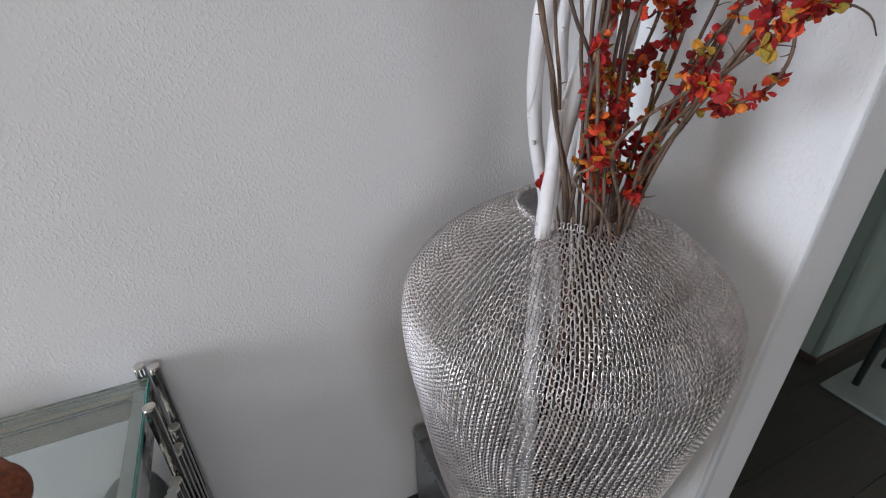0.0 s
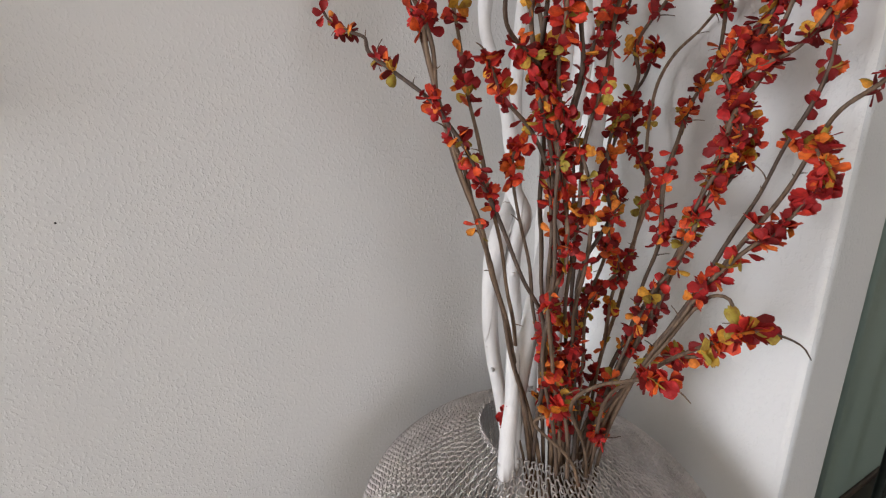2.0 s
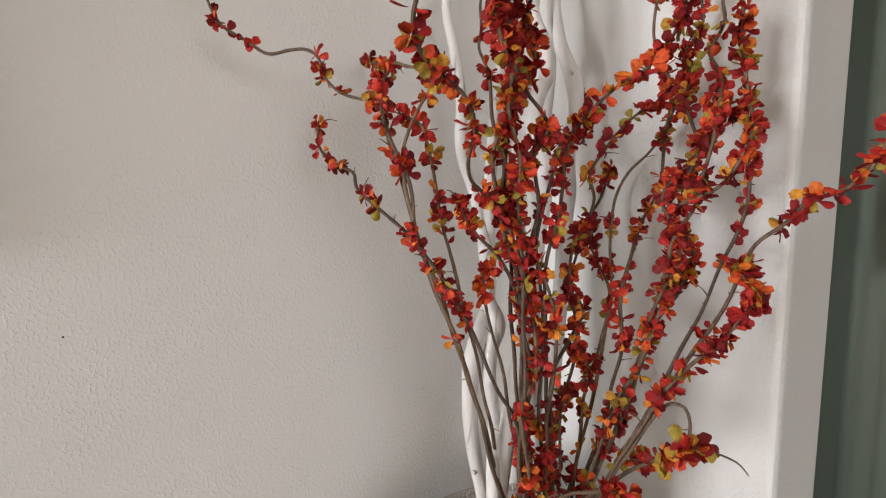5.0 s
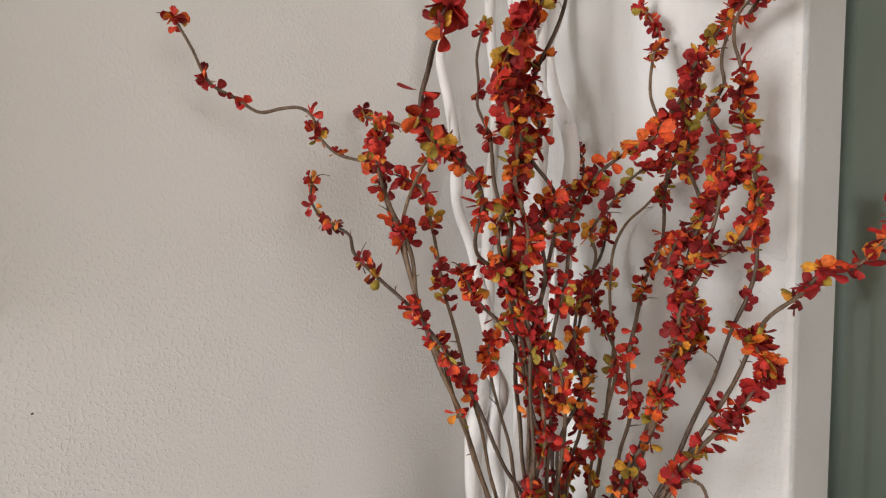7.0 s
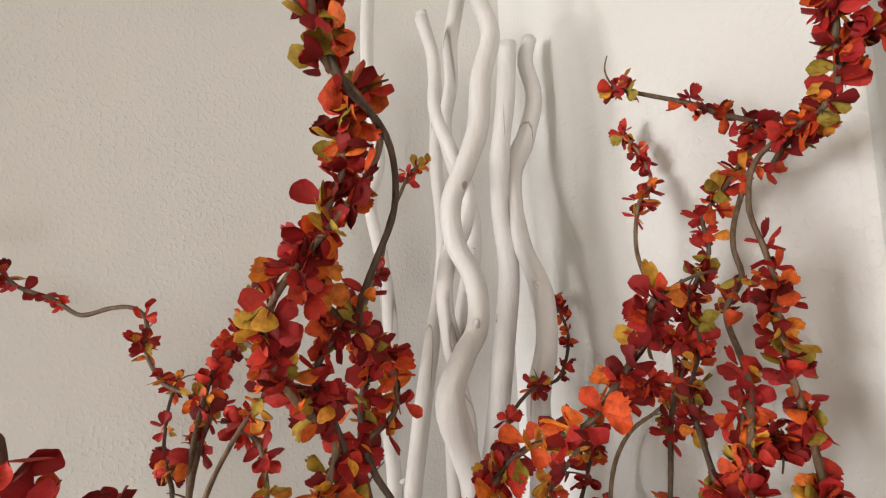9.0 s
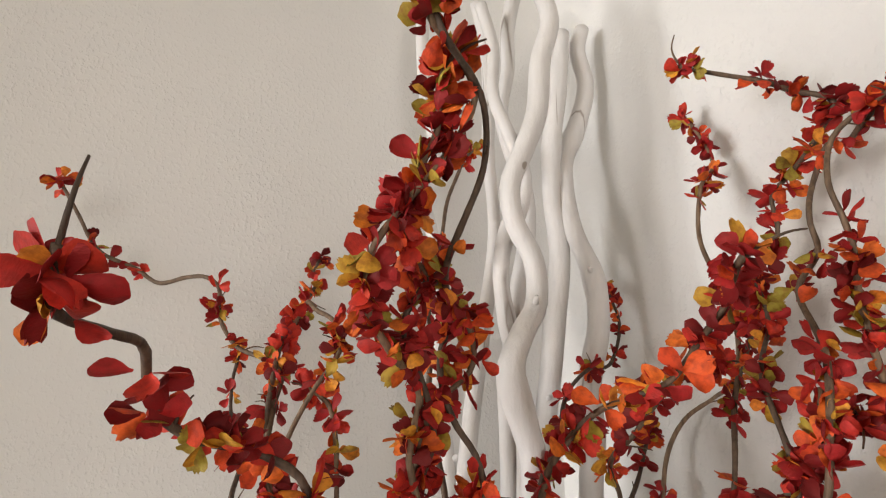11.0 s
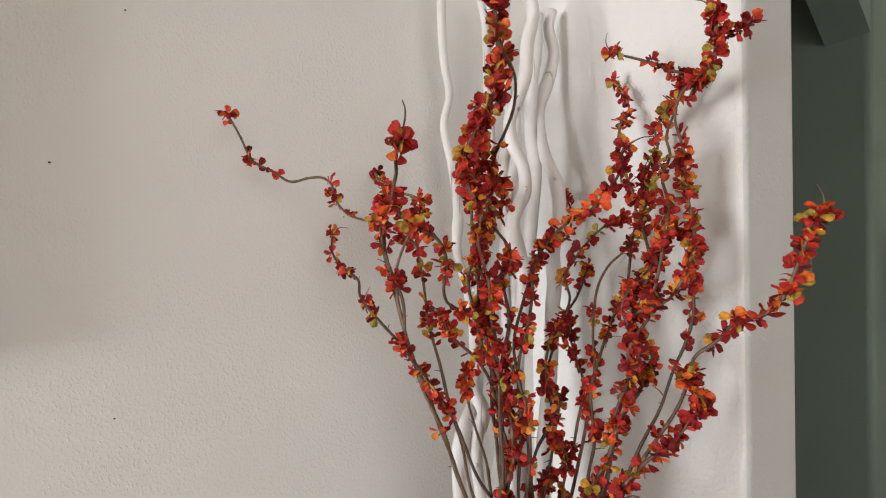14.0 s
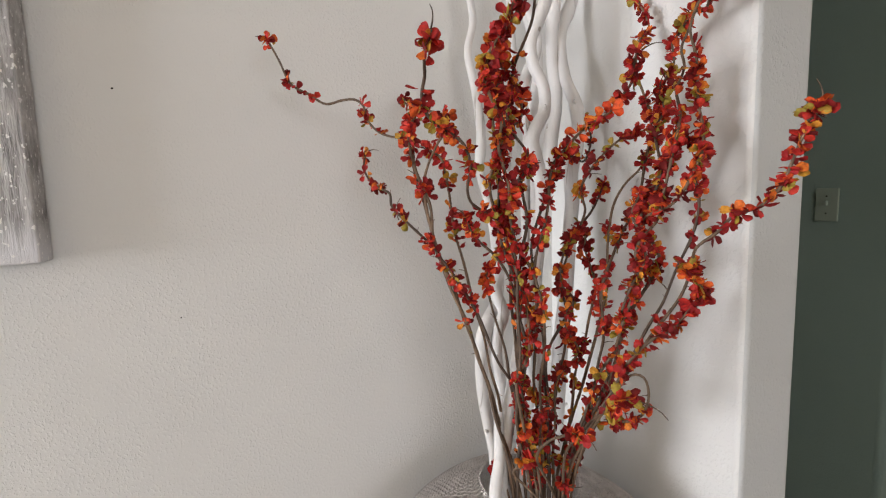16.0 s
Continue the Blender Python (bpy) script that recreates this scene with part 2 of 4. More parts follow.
# ---- more materials ----
def leaf_mat():
    n = Nodes("silk_leaf", 0.6)
    stops = [(0.0, (0.10, 0.008, 0.008)), (0.22, (0.25, 0.013, 0.014)), (0.47, (0.46, 0.022, 0.022)), (0.65, (0.62, 0.042, 0.022)), (0.78, (0.74, 0.10, 0.020)), (0.88, (0.78, 0.18, 0.024)), (0.94, (0.74, 0.36, 0.04)), (1.0, (0.36, 0.28, 0.04))]
    stray = n.t.nodes.new("ShaderNodeMath")
    stray.operation, stray.inputs[1].default_value, stray.inputs[2].default_value = "MULTIPLY_ADD", 0.22, -0.11
    n.link(n.rand(True), stray.inputs[0])
    both = n.t.nodes.new("ShaderNodeMath")
    both.operation, both.use_clamp = "ADD", True
    n.link(stray.outputs[0], both.inputs[0])
    n.link(n.rand(), both.inputs[1])
    base = n.ramp(both.outputs[0], stops)
    stain = n.ramp(n.noise(230, 3), [(0.42, (0, 0, 0)), (0.7, (1, 1, 1))])
    c = n.mix(stain, base, n.mix(0.55, base, (0.17, 0.016, 0.012)))
    n.colour(c)
    n.b.inputs["Specular IOR Level"].default_value = 0.25
    n.bump(n.noise(420, 3, stretch=(1, 3, 1)), 0.45, 0.0007)
    tr = n.t.nodes.new("ShaderNodeBsdfTranslucent")
    n.link(c, tr.inputs[0])
    mx = n.t.nodes.new("ShaderNodeMixShader")
    mx.inputs[0].default_value = 0.09
    n.link(n.b.outputs[0], mx.inputs[1])
    n.link(tr.outputs[0], mx.inputs[2])
    n.link(mx.outputs[0], n.t.nodes["Material Output"].inputs[0])
    return n.m


M_LEAF = leaf_mat()


def stem_mat():
    n = Nodes("brown_stem", 0.65)
    g = n.noise(110, 5, 0.65, (2.2, 2.2, 0.35))
    n.colour(n.mix(n.rand(), n.ramp(g, [(0.3, (0.075, 0.043, 0.023)), (0.7, (0.27, 0.17, 0.098))]), n.ramp(g, [(0.3, (0.032, 0.019, 0.013)), (0.7, (0.095, 0.058, 0.038))])))
    n.bump(g, 0.8, 0.0012)
    return n.m


M_STEM = stem_mat()


def white_wood():
    n = Nodes("white_painted_wood", 0.6)
    c = n.ramp(n.noise(14, 4, 0.6, (2, 2, 0.5)), [(0.3, (0.59, 0.57, 0.55)), (0.65, (0.70, 0.68, 0.665))])
    # fine drying cracks along the grain, broken into short runs, and small dark knots
    line = n.ramp(n.noise(18, 1, 0.4, (1, 1, 0.06)), [(0.488, (0, 0, 0)), (0.5, (1, 1, 1)), (0.512, (0, 0, 0))])
    run = n.ramp(n.noise(7, 2), [(0.52, (0, 0, 0)), (0.58, (1, 1, 1))])
    c = n.mix(n.mix(1.0, line, run, "MULTIPLY"), c, (0.30, 0.26, 0.23))
    knot = n.ramp(n.noise(48, 1, 0.3), [(0.77, (0, 0, 0)), (0.80, (1, 1, 1))])
    n.colour(n.mix(knot, c, (0.34, 0.29, 0.25)))
    n.bump(n.noise(70, 4, 0.6, (2.5, 2.5, 0.5)), 0.6, 0.0016)
    return n.m


M_WHITE = white_wood()


def simple(name, colour, rough, metal=0.0, vary=0.12, scale=25, bump=0.1):
    n = Nodes(name, rough, metal)
    dark = tuple(c * (1 - vary) for c in colour)
    n.colour(n.ramp(n.noise(scale, 4), [(0.3, dark), (0.7, colour)]))
    if bump:
        n.bump(n.noise(scale * 8, 3), bump, 0.0008)
    return n.m


M_CHROME = simple("polished_chrome", (0.40, 0.395, 0.38), 0.12, 1.0, 0.08, 12, 0.02)
M_CAP = simple("brushed_nickel", (0.66, 0.63, 0.58), 0.3, 1.0, 0.1, 40, 0.05)
M_STEEL = simple("grey_steel", (0.30, 0.31, 0.32), 0.38, 0.75, 0.2, 9, 0.1)
M_MIRROR = simple("mirror", (0.82, 0.84, 0.84), 0.02, 1.0, 0.02, 3, 0)
M_IRON = simple("dark_iron", (0.045, 0.055, 0.05), 0.4, 0.6, 0.3, 20, 0.1)
M_JAR = simple("grey_green_glaze", (0.11, 0.125, 0.11), 0.35, 0.0, 0.2, 20, 0.1)
M_EDGE = simple("glass_edge", (0.10, 0.36, 0.30), 0.15, 0.0, 0.3, 30, 0)
M_APRON = simple("dented_chrome", (0.36, 0.365, 0.37), 0.22, 1.0, 0.1, 12, 0)
def dents(mat):
    t = mat.node_tree
    bump, noise = t.nodes.new("ShaderNodeBump"), t.nodes.new("ShaderNodeTexNoise")
    noise.inputs["Scale"].default_value = 14
    bump.inputs["Strength"].default_value, bump.inputs["Distance"].default_value = 0.8, 0.01
    t.links.new(t.nodes.new("ShaderNodeTexCoord").outputs["Object"], noise.inputs["Vector"])
    t.links.new(noise.outputs["Fac"], bump.inputs["Height"])
    t.links.new(bump.outputs[0], t.nodes["Principled BSDF"].inputs["Normal"])


dents(M_APRON)
M_MAT = simple("pale_stone", (0.20, 0.23, 0.215), 0.3, 0.0, 0.15, 8, 0.05)
M_PUMPKIN = simple("rust_orange_cloth", (0.30, 0.075, 0.02), 0.7, 0.0, 0.65, 130, 1.0)
M_PLATE = simple("switch_plastic", (0.30, 0.35, 0.29), 0.4, 0.0, 0.04, 20, 0.02)
M_NAIL = simple("dark_nail", (0.03, 0.028, 0.026), 0.5, 0.3, 0.2, 50, 0)
M_POT = simple("black_glaze", (0.02, 0.028, 0.022), 0.35, 0.0, 0.2, 15, 0.1)
M_SHOE = simple("dark_moulding", (0.05, 0.036, 0.028), 0.5, 0.0, 0.25, 15, 0.1)


def glass():
    n = Nodes("clear_glass", 0.02)
    n.colour((0.90, 0.97, 0.94))
    n.b.inputs["Transmission Weight"].default_value = 1.0
    n.b.inputs["IOR"].default_value = 1.5
    return n.m


M_GLASS = glass()


def canvas():
    n = Nodes("abstract_canvas", 0.5)
    streak = n.noise(30, 6, 0.7, (5, 1, 0.55), 0.3)
    c = n.ramp(streak, [(0.32, (0.11, 0.10, 0.095)), (0.46, (0.29, 0.27, 0.26)), (0.6, (0.46, 0.44, 0.43)), (0.75, (0.60, 0.58, 0.57))])
    sep = n.t.nodes.new("ShaderNodeSeparateXYZ")
    n.link(n.co, sep.inputs[0])
    # bare lilac-grey ground along the lower edge of the canvas
    low = n.t.nodes.new("ShaderNodeMapRange")
    low.inputs["From Min"].default_value, low.inputs["From Max"].default_value = 0.05, 0.10
    add = n.t.nodes.new("ShaderNodeMath")
    add.operation = "ADD"
    jag = n.t.nodes.new("ShaderNodeMath")
    jag.operation, jag.inputs[1].default_value = "MULTIPLY", 0.06
    n.link(n.noise(22, 3, 0.6, (4, 1, 0.3)), jag.inputs[0])
    n.link(sep.outputs["Z"], add.inputs[0])
    n.link(jag.outputs[0], add.inputs[1])
    n.link(add.outputs[0], low.inputs["Value"])
    c = n.mix(low.outputs[0], (0.58, 0.565, 0.58), c)
    flakes = n.ramp(n.noise(150, 2, 0.5, (1, 1, 0.7)), [(0.63, (0, 0, 0)), (0.65, (1, 1, 1))])
    n.colour(n.mix(flakes, c, (0.72, 0.70, 0.68)))
    n.bump(streak, 0.7, 0.003)
    return n.m


M_CANVAS = canvas()

# ---- the vase ----
VX, VY = 0.464, 0.502
BOX_TOP = 0.10
PROFILE = [(0.0, 0.165), (0.02, 0.178), (0.10, 0.198), (0.20, 0.220), (0.30, 0.238), (0.40, 0.254), (0.48, 0.266), (0.54, 0.269), (0.575, 0.264), (0.605, 0.250), (0.645, 0.212), (0.68, 0.165), (0.705, 0.124), (0.72, 0.088)]


def child(name, verts, faces, mat, parent, label="", smooth=True):
    ob = new(name, mesh_of(name, verts, faces, mat, smooth))
    ob.parent = parent
    if label:
        ob["label"] = label
    return ob


vase = tagged(new("floor_vase"), "large floor vase of knitted silver wire mesh", "vase")
vase.location = (VX, VY, BOX_TOP)
v, f = knit(PROFILE, 0.0106, 0.0091, 0.00112)
child("knitted_body", v, f.tolist(), M_WIRE, vase)
v, f = knit([(0.712, 0.0885), (0.719, 0.0875), (0.728, 0.087), (0.734, 0.0885)], 0.0095, 0.006, 0.0014)
child("rim", v, f.tolist(), M_WIRE, vase, "looped silver wire rim")
a = np.linspace(0, 2 * math.pi, 49)
v, f = tube(np.stack([0.167 * np.cos(a), 0.167 * np.sin(a), np.full(49, 0.004)], 1), 0.0035, 6, False)
child("base_ring", v, f, M_WIRE, vase)

# ---- white branches ----
def white_branch(points, r0, r1, knots=3, seed=0):
    """A wavy white-painted branch from its foot in the vase to its cut tip."""
    rng = random.Random(seed)
    line = spline(points, max(30, int(90 * len(points) / 8)))
    n = len(line)
    ph = [rng.uniform(0, 6.28) for _ in range(4)]
    s = np.linspace(0, 1, n)
    line = line + np.stack([0.0012 * np.sin(38 * s + ph[0]), 0.0016 * np.sin(33 * s + ph[1]), 0 * s], 1) * np.minimum(1, 6 * s)[:, None]
    rad = r0 + (r1 - r0) * s + 0.0008 * np.sin(31 * s + ph[2])
    for _ in range(knots):
        c = rng.uniform(0.3, 0.95)
        rad = rad + 0.0022 * np.exp(-((s - c) / 0.012) ** 2)
    v, f = tube(line, rad, 12)
    foot = Vector(line[0])
    thing = tagged(new("white_branch"), "wavy white-painted wooden branch in the wire vase", "branch", "white branches in the vase")
    thing.location = foot
    child("stem", [Vector(p) - foot for p in v], f, M_WHITE, thing)
    for c in (0.45, 0.7):
        i = int(n * (c + rng.uniform(-0.1, 0.1)))
        d = Vector((rng.uniform(-1, 1), rng.uniform(-1, -0.2), 0.5)).normalized()
        p = Vector(line[i]) - foot
        tv, tf = tube([p, p + d * (rad[i] + 0.004), p + d * (rad[i] + 0.008)], [0.004, 0.003, 0.0022], 7)
        child("twig_stub", tv, tf, M_WHITE, thing)
    return thing


FOOT = [(0.40, 0.45, 0.112), (0.43, 0.55, 0.112), (0.50, 0.56, 0.112), (0.48, 0.47, 0.112), (0.52, 0.50, 0.112), (0.44, 0.49, 0.112), (0.55, 0.54, 0.112)]
white_branch([FOOT[0], (0.395, 0.475, 0.839), (0.495, 0.500, 1.328), (0.486, 0.500, 1.367), (0.478, 0.505, 1.411), (0.498, 0.515, 1.444), (0.519, 0.525, 1.467), (0.521, 0.530, 1.510), (0.503, 0.535, 1.549), (0.502, 0.540, 1.588), (0.518, 0.540, 1.623), (0.539, 0.545, 1.668), (0.549, 0.550, 1.727), (0.566, 0.555, 1.783), (0.558, 0.560, 1.817), (0.542, 0.560, 1.846)], .0132, .0105, 3, 1)
white_branch([FOOT[3], (0.515, 0.550, 1.315), (0.519, 0.560, 1.365), (0.519, 0.570, 1.401), (0.512, 0.570, 1.453), (0.507, 0.570, 1.494), (0.512, 0.570, 1.535), (0.535, 0.575, 1.578), (0.541, 0.580, 1.610), (0.525, 0.580, 1.650), (0.509, 0.585, 1.698), (0.514, 0.590, 1.759), (0.501, 0.595, 1.812)], .012, .0075, 3, 2)
white_branch([FOOT[4], (0.513, 0.580, 1.293), (0.517, 0.580, 1.382), (0.536, 0.590, 1.474), (0.555, 0.600, 1.549), (0.554, 0.600, 1.595), (0.538, 0.600, 1.640), (0.528, 0.600, 1.685), (0.541, 0.605, 1.743), (0.543, 0.610, 1.795), (0.552, 0.610, 1.846), (0.561, 0.610, 1.885)], .012, .0085, 3, 3)
white_branch([FOOT[1], (0.573, 0.620, 1.265), (0.584, 0.625, 1.311), (0.602, 0.630, 1.380), (0.619, 0.640, 1.446), (0.631, 0.645, 1.524), (0.625, 0.650, 1.606), (0.632, 0.655, 1.676), (0.649, 0.660, 1.759), (0.659, 0.665, 1.847)], .0165, .0125, 3, 4)
white_branch([FOOT[2], (0.633, 0.600, 1.260), (0.640, 0.600, 1.309), (0.635, 0.600, 1.368), (0.650, 0.600, 1.440), (0.652, 0.610, 1.501), (0.644, 0.630, 1.559), (0.652, 0.655, 1.654), (0.682, 0.665, 1.716), (0.700, 0.667, 1.777), (0.689, 0.667, 1.826), (0.700, 0.667, 1.862)], .0185, .0115, 3, 5)
white_branch([FOOT[5], (0.373, 0.460, 0.850), (0.390, 0.475, 0.891), (0.395, 0.480, 0.946), (0.414, 0.502, 0.998), (0.405, 0.502, 1.067), (0.407, 0.502, 1.101), (0.420, 0.505, 1.132), (0.413, 0.520, 1.162), (0.437, 0.550, 1.186), (0.464, 0.620, 1.298), (0.472, 0.680, 1.378), (0.485, 0.700, 1.451), (0.481, 0.710, 1.549), (0.470, 0.715, 1.620), (0.484, 0.720, 1.681), (0.472, 0.720, 1.747), (0.470, 0.720, 1.832), (0.477, 0.720, 1.929)], .0110, .0082, 3, 6)
white_branch([FOOT[6], (0.387, 0.470, 0.847), (0.405, 0.520, 0.888), (0.399, 0.530, 0.931), (0.387, 0.526, 0.995), (0.383, 0.517, 1.055), (0.389, 0.510, 1.109), (0.437, 0.550, 1.148), (0.470, 0.600, 1.273), (0.548, 0.670, 1.545), (0.554, 0.690, 1.667), (0.562, 0.700, 1.746), (0.558, 0.700, 1.829), (0.543, 0.700, 1.890)], .0118, .0085, 3, 7)

# ---- leafy branches ----
def petal(length, width, cup, twist, ragged):
    """One rounded silk petal growing along +x: vertices and faces."""
    v, f = [], []
    prof = [(0.0, 0.16), (0.16, 0.36), (0.36, 0.74), (0.56, 0.97), (0.76, 0.98), (0.92, 0.70), (1.0, 0.30)]
    for i, (u, w) in enumerate(prof):
        for k in (-1, -0.5, 0, 0.5, 1):
            x = length * (u - 0.06 * k * k * (u > 0.85) + ragged * (0.09 if (i + int(2 * k)) % 2 else -0.05) * (u > 0.9))
            y = 0.5 * width * w * k
            z = cup * length * (u * u * 0.6 - 0.25 * u) + 0.35 * cup * width * (k * k) * w + twist * y * u
            v.append(Vector((x, y, z)))
    for i in range(len(prof) - 1):
        for k in range(4):
            a = i * 5 + k
            f.append((a, a + 1, a + 6, a + 5))
    return v, f


def leaf_mesh(rng, lobes):
    V, F = [], []
    for q in range(lobes):
        v, f = petal(rng.uniform(0.0115, 0.0160), rng.uniform(0.0095, 0.0122), rng.uniform(-0.8, 0.9), rng.uniform(-0.5, 0.5), rng.choice((0, 0, 0, 0, 0.8)))
        m = pose(0, 0, 0, rng.uniform(-25, 25), rng.uniform(-30, 10), {1: 0, 2: (-58, 58)[q % 2], 3: (-80, 0, 80)[q % 3]}[lobes] + rng.uniform(-15, 15))
        b = len(V)
        V += [m @ p for p in v]
        F += [tuple(b + i for i in g) for g in f]
    return mesh_of("leaf", V, F, M_LEAF)


rng_leaf = random.Random(11)
LEAVES = [leaf_mesh(rng_leaf, l) for l in (1, 1, 1, 2, 2, 2, 2, 2, 3, 3)]


def leafy_branch(points, seed=0, r0=0.0034, r1=0.0019, reach=0.0, bend=None, low=0):
    """A brown wired stem with tufts of small rounded leaves. A fourth number of a point is the length in cm of the leafy run round it; low: single tufts just over the vase's mouth."""
    rng = random.Random(seed)
    bare = [p[:3] for p in points]
    length = np.linalg.norm(np.diff(spline(bare, 24 * len(bare)), axis=0), axis=1).sum()
    n = max(24, int(length / 0.006))
    line = spline(bare, n)
    s = np.linspace(0, 1, n)
    ph = [rng.uniform(0, 6.28) for _ in range(6)]
    w = length / 0.11
    wig = np.stack([np.sin(w * 2 * s * 3.1 + ph[0]) + 0.6 * np.sin(w * 5.3 * s + ph[1]), np.sin(w * 2 * s * 2.7 + ph[2]) + 0.6 * np.sin(w * 4.7 * s + ph[3]), 0.5 * np.sin(w * 5 * s + ph[4])], 1)
    line = line + 0.0014 * wig * np.clip((line[:, 2:3] - 0.86) * 6, 0, 1)
    rad = r0 + (r1 - r0) * s
    rad = rad * (1 + 0.10 * np.sin(40 * s + ph[5])) * np.array([1 + rng.uniform(-0.06, 0.06) for _ in range(n)])
    foot = Vector(line[0])
    thing = tagged(new("autumn_branch"), "artificial branch with red and orange autumn leaves", "branch", "leafy branches in the vase")
    thing.location = foot
    v, f = tube(line, rad, 7)
    child("stem", [Vector(p) - foot for p in v], f, M_STEM, thing)
    # leafy runs, with bare stem between them
    along = np.concatenate([[0], np.cumsum(np.linalg.norm(np.diff(line, axis=0), axis=1))])
    length = along[-1]
    places = []
    for p in points:
        if len(p) > 3:
            at = along[np.argmin(np.linalg.norm(line - np.array(p[:3]), axis=1))]
            count = max(1, round(p[3] / 1.2))
            for q in range(count):
                places.append(min(length, max(0.0, at + 0.01 * p[3] * ((q + 0.5) / count - 0.5) + rng.uniform(-0.003, 0.003))))
    near = along[(line[:, 2] > 0.87) & (line[:, 2] < 1.04)]
    places += [rng.uniform(near[0], near[-1]) for _ in range(low) for _ in range(2)] if len(near) else []
    for at in places:
        i = min(n - 2, int(np.searchsorted(along, at)))
        p = Vector(line[i])
        tan = (Vector(line[min(n - 1, i + 1)]) - Vector(line[max(0, i - 1)])).normalized()
        side = tan.orthogonal().normalized()
        turn = rng.uniform(0, 6.28)
        for q in range(rng.choice((3, 4, 4, 5, 5))):
            a = turn + 2.4 * q + rng.uniform(-0.4, 0.4)
            d = (Matrix.Rotation(a, 3, tan) @ side)
            d = (d + tan * rng.uniform(-1.1, 1.5)).normalized()
            face = Vector((rng.gauss(0, 1), rng.gauss(0, 1), rng.gauss(0, 1)))
            zed = (face - d * face.dot(d)).normalized()
            rot = Matrix((d, zed.cross(d), zed)).transposed().to_4x4()
            k = rng.uniform(0.72, 1.15)
            pos = p + tan * rng.uniform(-0.008, 0.008) + d * (rad[i] + rng.uniform(-0.004, 0.004))
            ob = new("leaf", rng.choice(LEAVES))
            ob.parent = thing
            ob.matrix_basis = Matrix.Translation(pos - foot) @ rot @ Matrix.Scale(k, 4)
    for q in range(5):
        u = 1.0 if q == 0 else rng.uniform(0.55, 0.97)
        i = min(n - 2, int(u * (n - 1)))
        p = Vector(line[i]) - foot
        tan = (Vector(line[i + 1]) - Vector(line[i])).normalized()
        side = (Matrix.Rotation(rng.uniform(0, 6.28), 3, tan) @ tan.orthogonal().normalized())
        d = (tan + side * (0.35 if q == 0 else 1.2)).normalized()
        if bend and q == 0:
            d = (0.75 * tan + Vector(bend)).normalized()
            side = (Vector(bend) - d * d.dot(Vector(bend))).normalized()
        l = max(rng.uniform(0.014, 0.024) * (1.05 if q == 0 else 0.8 if q < 3 else 0.4), reach if q == 0 else 0)
        pts = [p, p + d * l * 0.4, p + d * l * 0.75 + side * l * 0.15, p + d * l + side * l * 0.45]
        tv, tf = tube(spline(pts, 9), np.linspace(0.0012, 0.0005, 9) if q == 0 else np.linspace(0.0009, 0.0004, 9), 5)
        child("tendril", tv, tf, M_STEM, thing)
    return thing


def foot_of(k):
    a = k * 2.4
    return (0.46 + 0.06 * math.cos(a), 0.47 + 0.05 * math.sin(a), 0.112)


def rise(k, mouth):
    """The hidden part of a stem: from the vase's floor to its mouth."""
    f = foot_of(k)
    return [f, ((f[0] + mouth[0]) / 2, (f[1] + mouth[1]) / 2, 0.46), mouth]


# the two long shoots towards the picture, and the shorter ones beside them
leafy_branch(rise(0, (0.405, 0.455, 0.84)) + [(0.397, 0.475, 0.941), (0.368, 0.475, 1.043), (0.340, 0.475, 1.121, 0.8), (0.316, 0.470, 1.188), (0.294, 0.475, 1.242), (0.290, 0.495, 1.310), (0.283, 0.505, 1.345, 3), (0.284, 0.545, 1.391, 4), (0.288, 0.568, 1.416, 3), (0.251, 0.610, 1.437, 1), (0.233, 0.630, 1.461, 3.5), (0.231, 0.647, 1.488, 1), (0.221, 0.656, 1.498), (0.202, 0.670, 1.499), (0.173, 0.680, 1.494), (0.149, 0.687, 1.509, 1.6), (0.121, 0.688, 1.524, 1.8), (0.102, 0.685, 1.561), (0.084, 0.684, 1.596, 3)], seed=1)
leafy_branch(rise(1, (0.410, 0.450, 0.84)) + [(0.396, 0.430, 1.023), (0.371, 0.440, 1.078), (0.343, 0.463, 1.162, 4), (0.310, 0.455, 1.209, 4.5), (0.290, 0.460, 1.239, 1.5), (0.279, 0.470, 1.260, 2.5), (0.258, 0.528, 1.294, 4), (0.255, 0.570, 1.314), (0.259, 0.600, 1.334), (0.251, 0.645, 1.349, 3.5), (0.244, 0.690, 1.369, 1.5), (0.241, 0.710, 1.388), (0.248, 0.720, 1.419, 3)], seed=2, reach=.025, bend=(1.0,-0.1,0.1))
leafy_branch(rise(2, (0.415, 0.460, 0.84)) + [(0.408, 0.485, 0.934, 2.5), (0.379, 0.475, 1.050), (0.360, 0.475, 1.128), (0.342, 0.480, 1.202), (0.334, 0.485, 1.246, 1.5), (0.328, 0.493, 1.282, 5), (0.328, 0.505, 1.313), (0.330, 0.515, 1.340, 0.8), (0.332, 0.525, 1.363, 0.5), (0.328, 0.536, 1.389, 4), (0.309, 0.552, 1.403, 2)], seed=3)
leafy_branch(rise(26, (0.415, 0.450, 0.84)) + [(0.392, 0.475, 0.952), (0.352, 0.475, 1.092), (0.309, 0.470, 1.198), (0.291, 0.490, 1.275), (0.284, 0.500, 1.340, 3), (0.293, 0.505, 1.371), (0.312, 0.510, 1.410, 1), (0.331, 0.512, 1.435, 4), (0.333, 0.520, 1.450, 2.5), (0.329, 0.540, 1.460), (0.319, 0.560, 1.466), (0.311, 0.580, 1.474, 1.5), (0.307, 0.600, 1.464, 2.5), (0.292, 0.590, 1.435, 3)], seed=31, reach=.02)
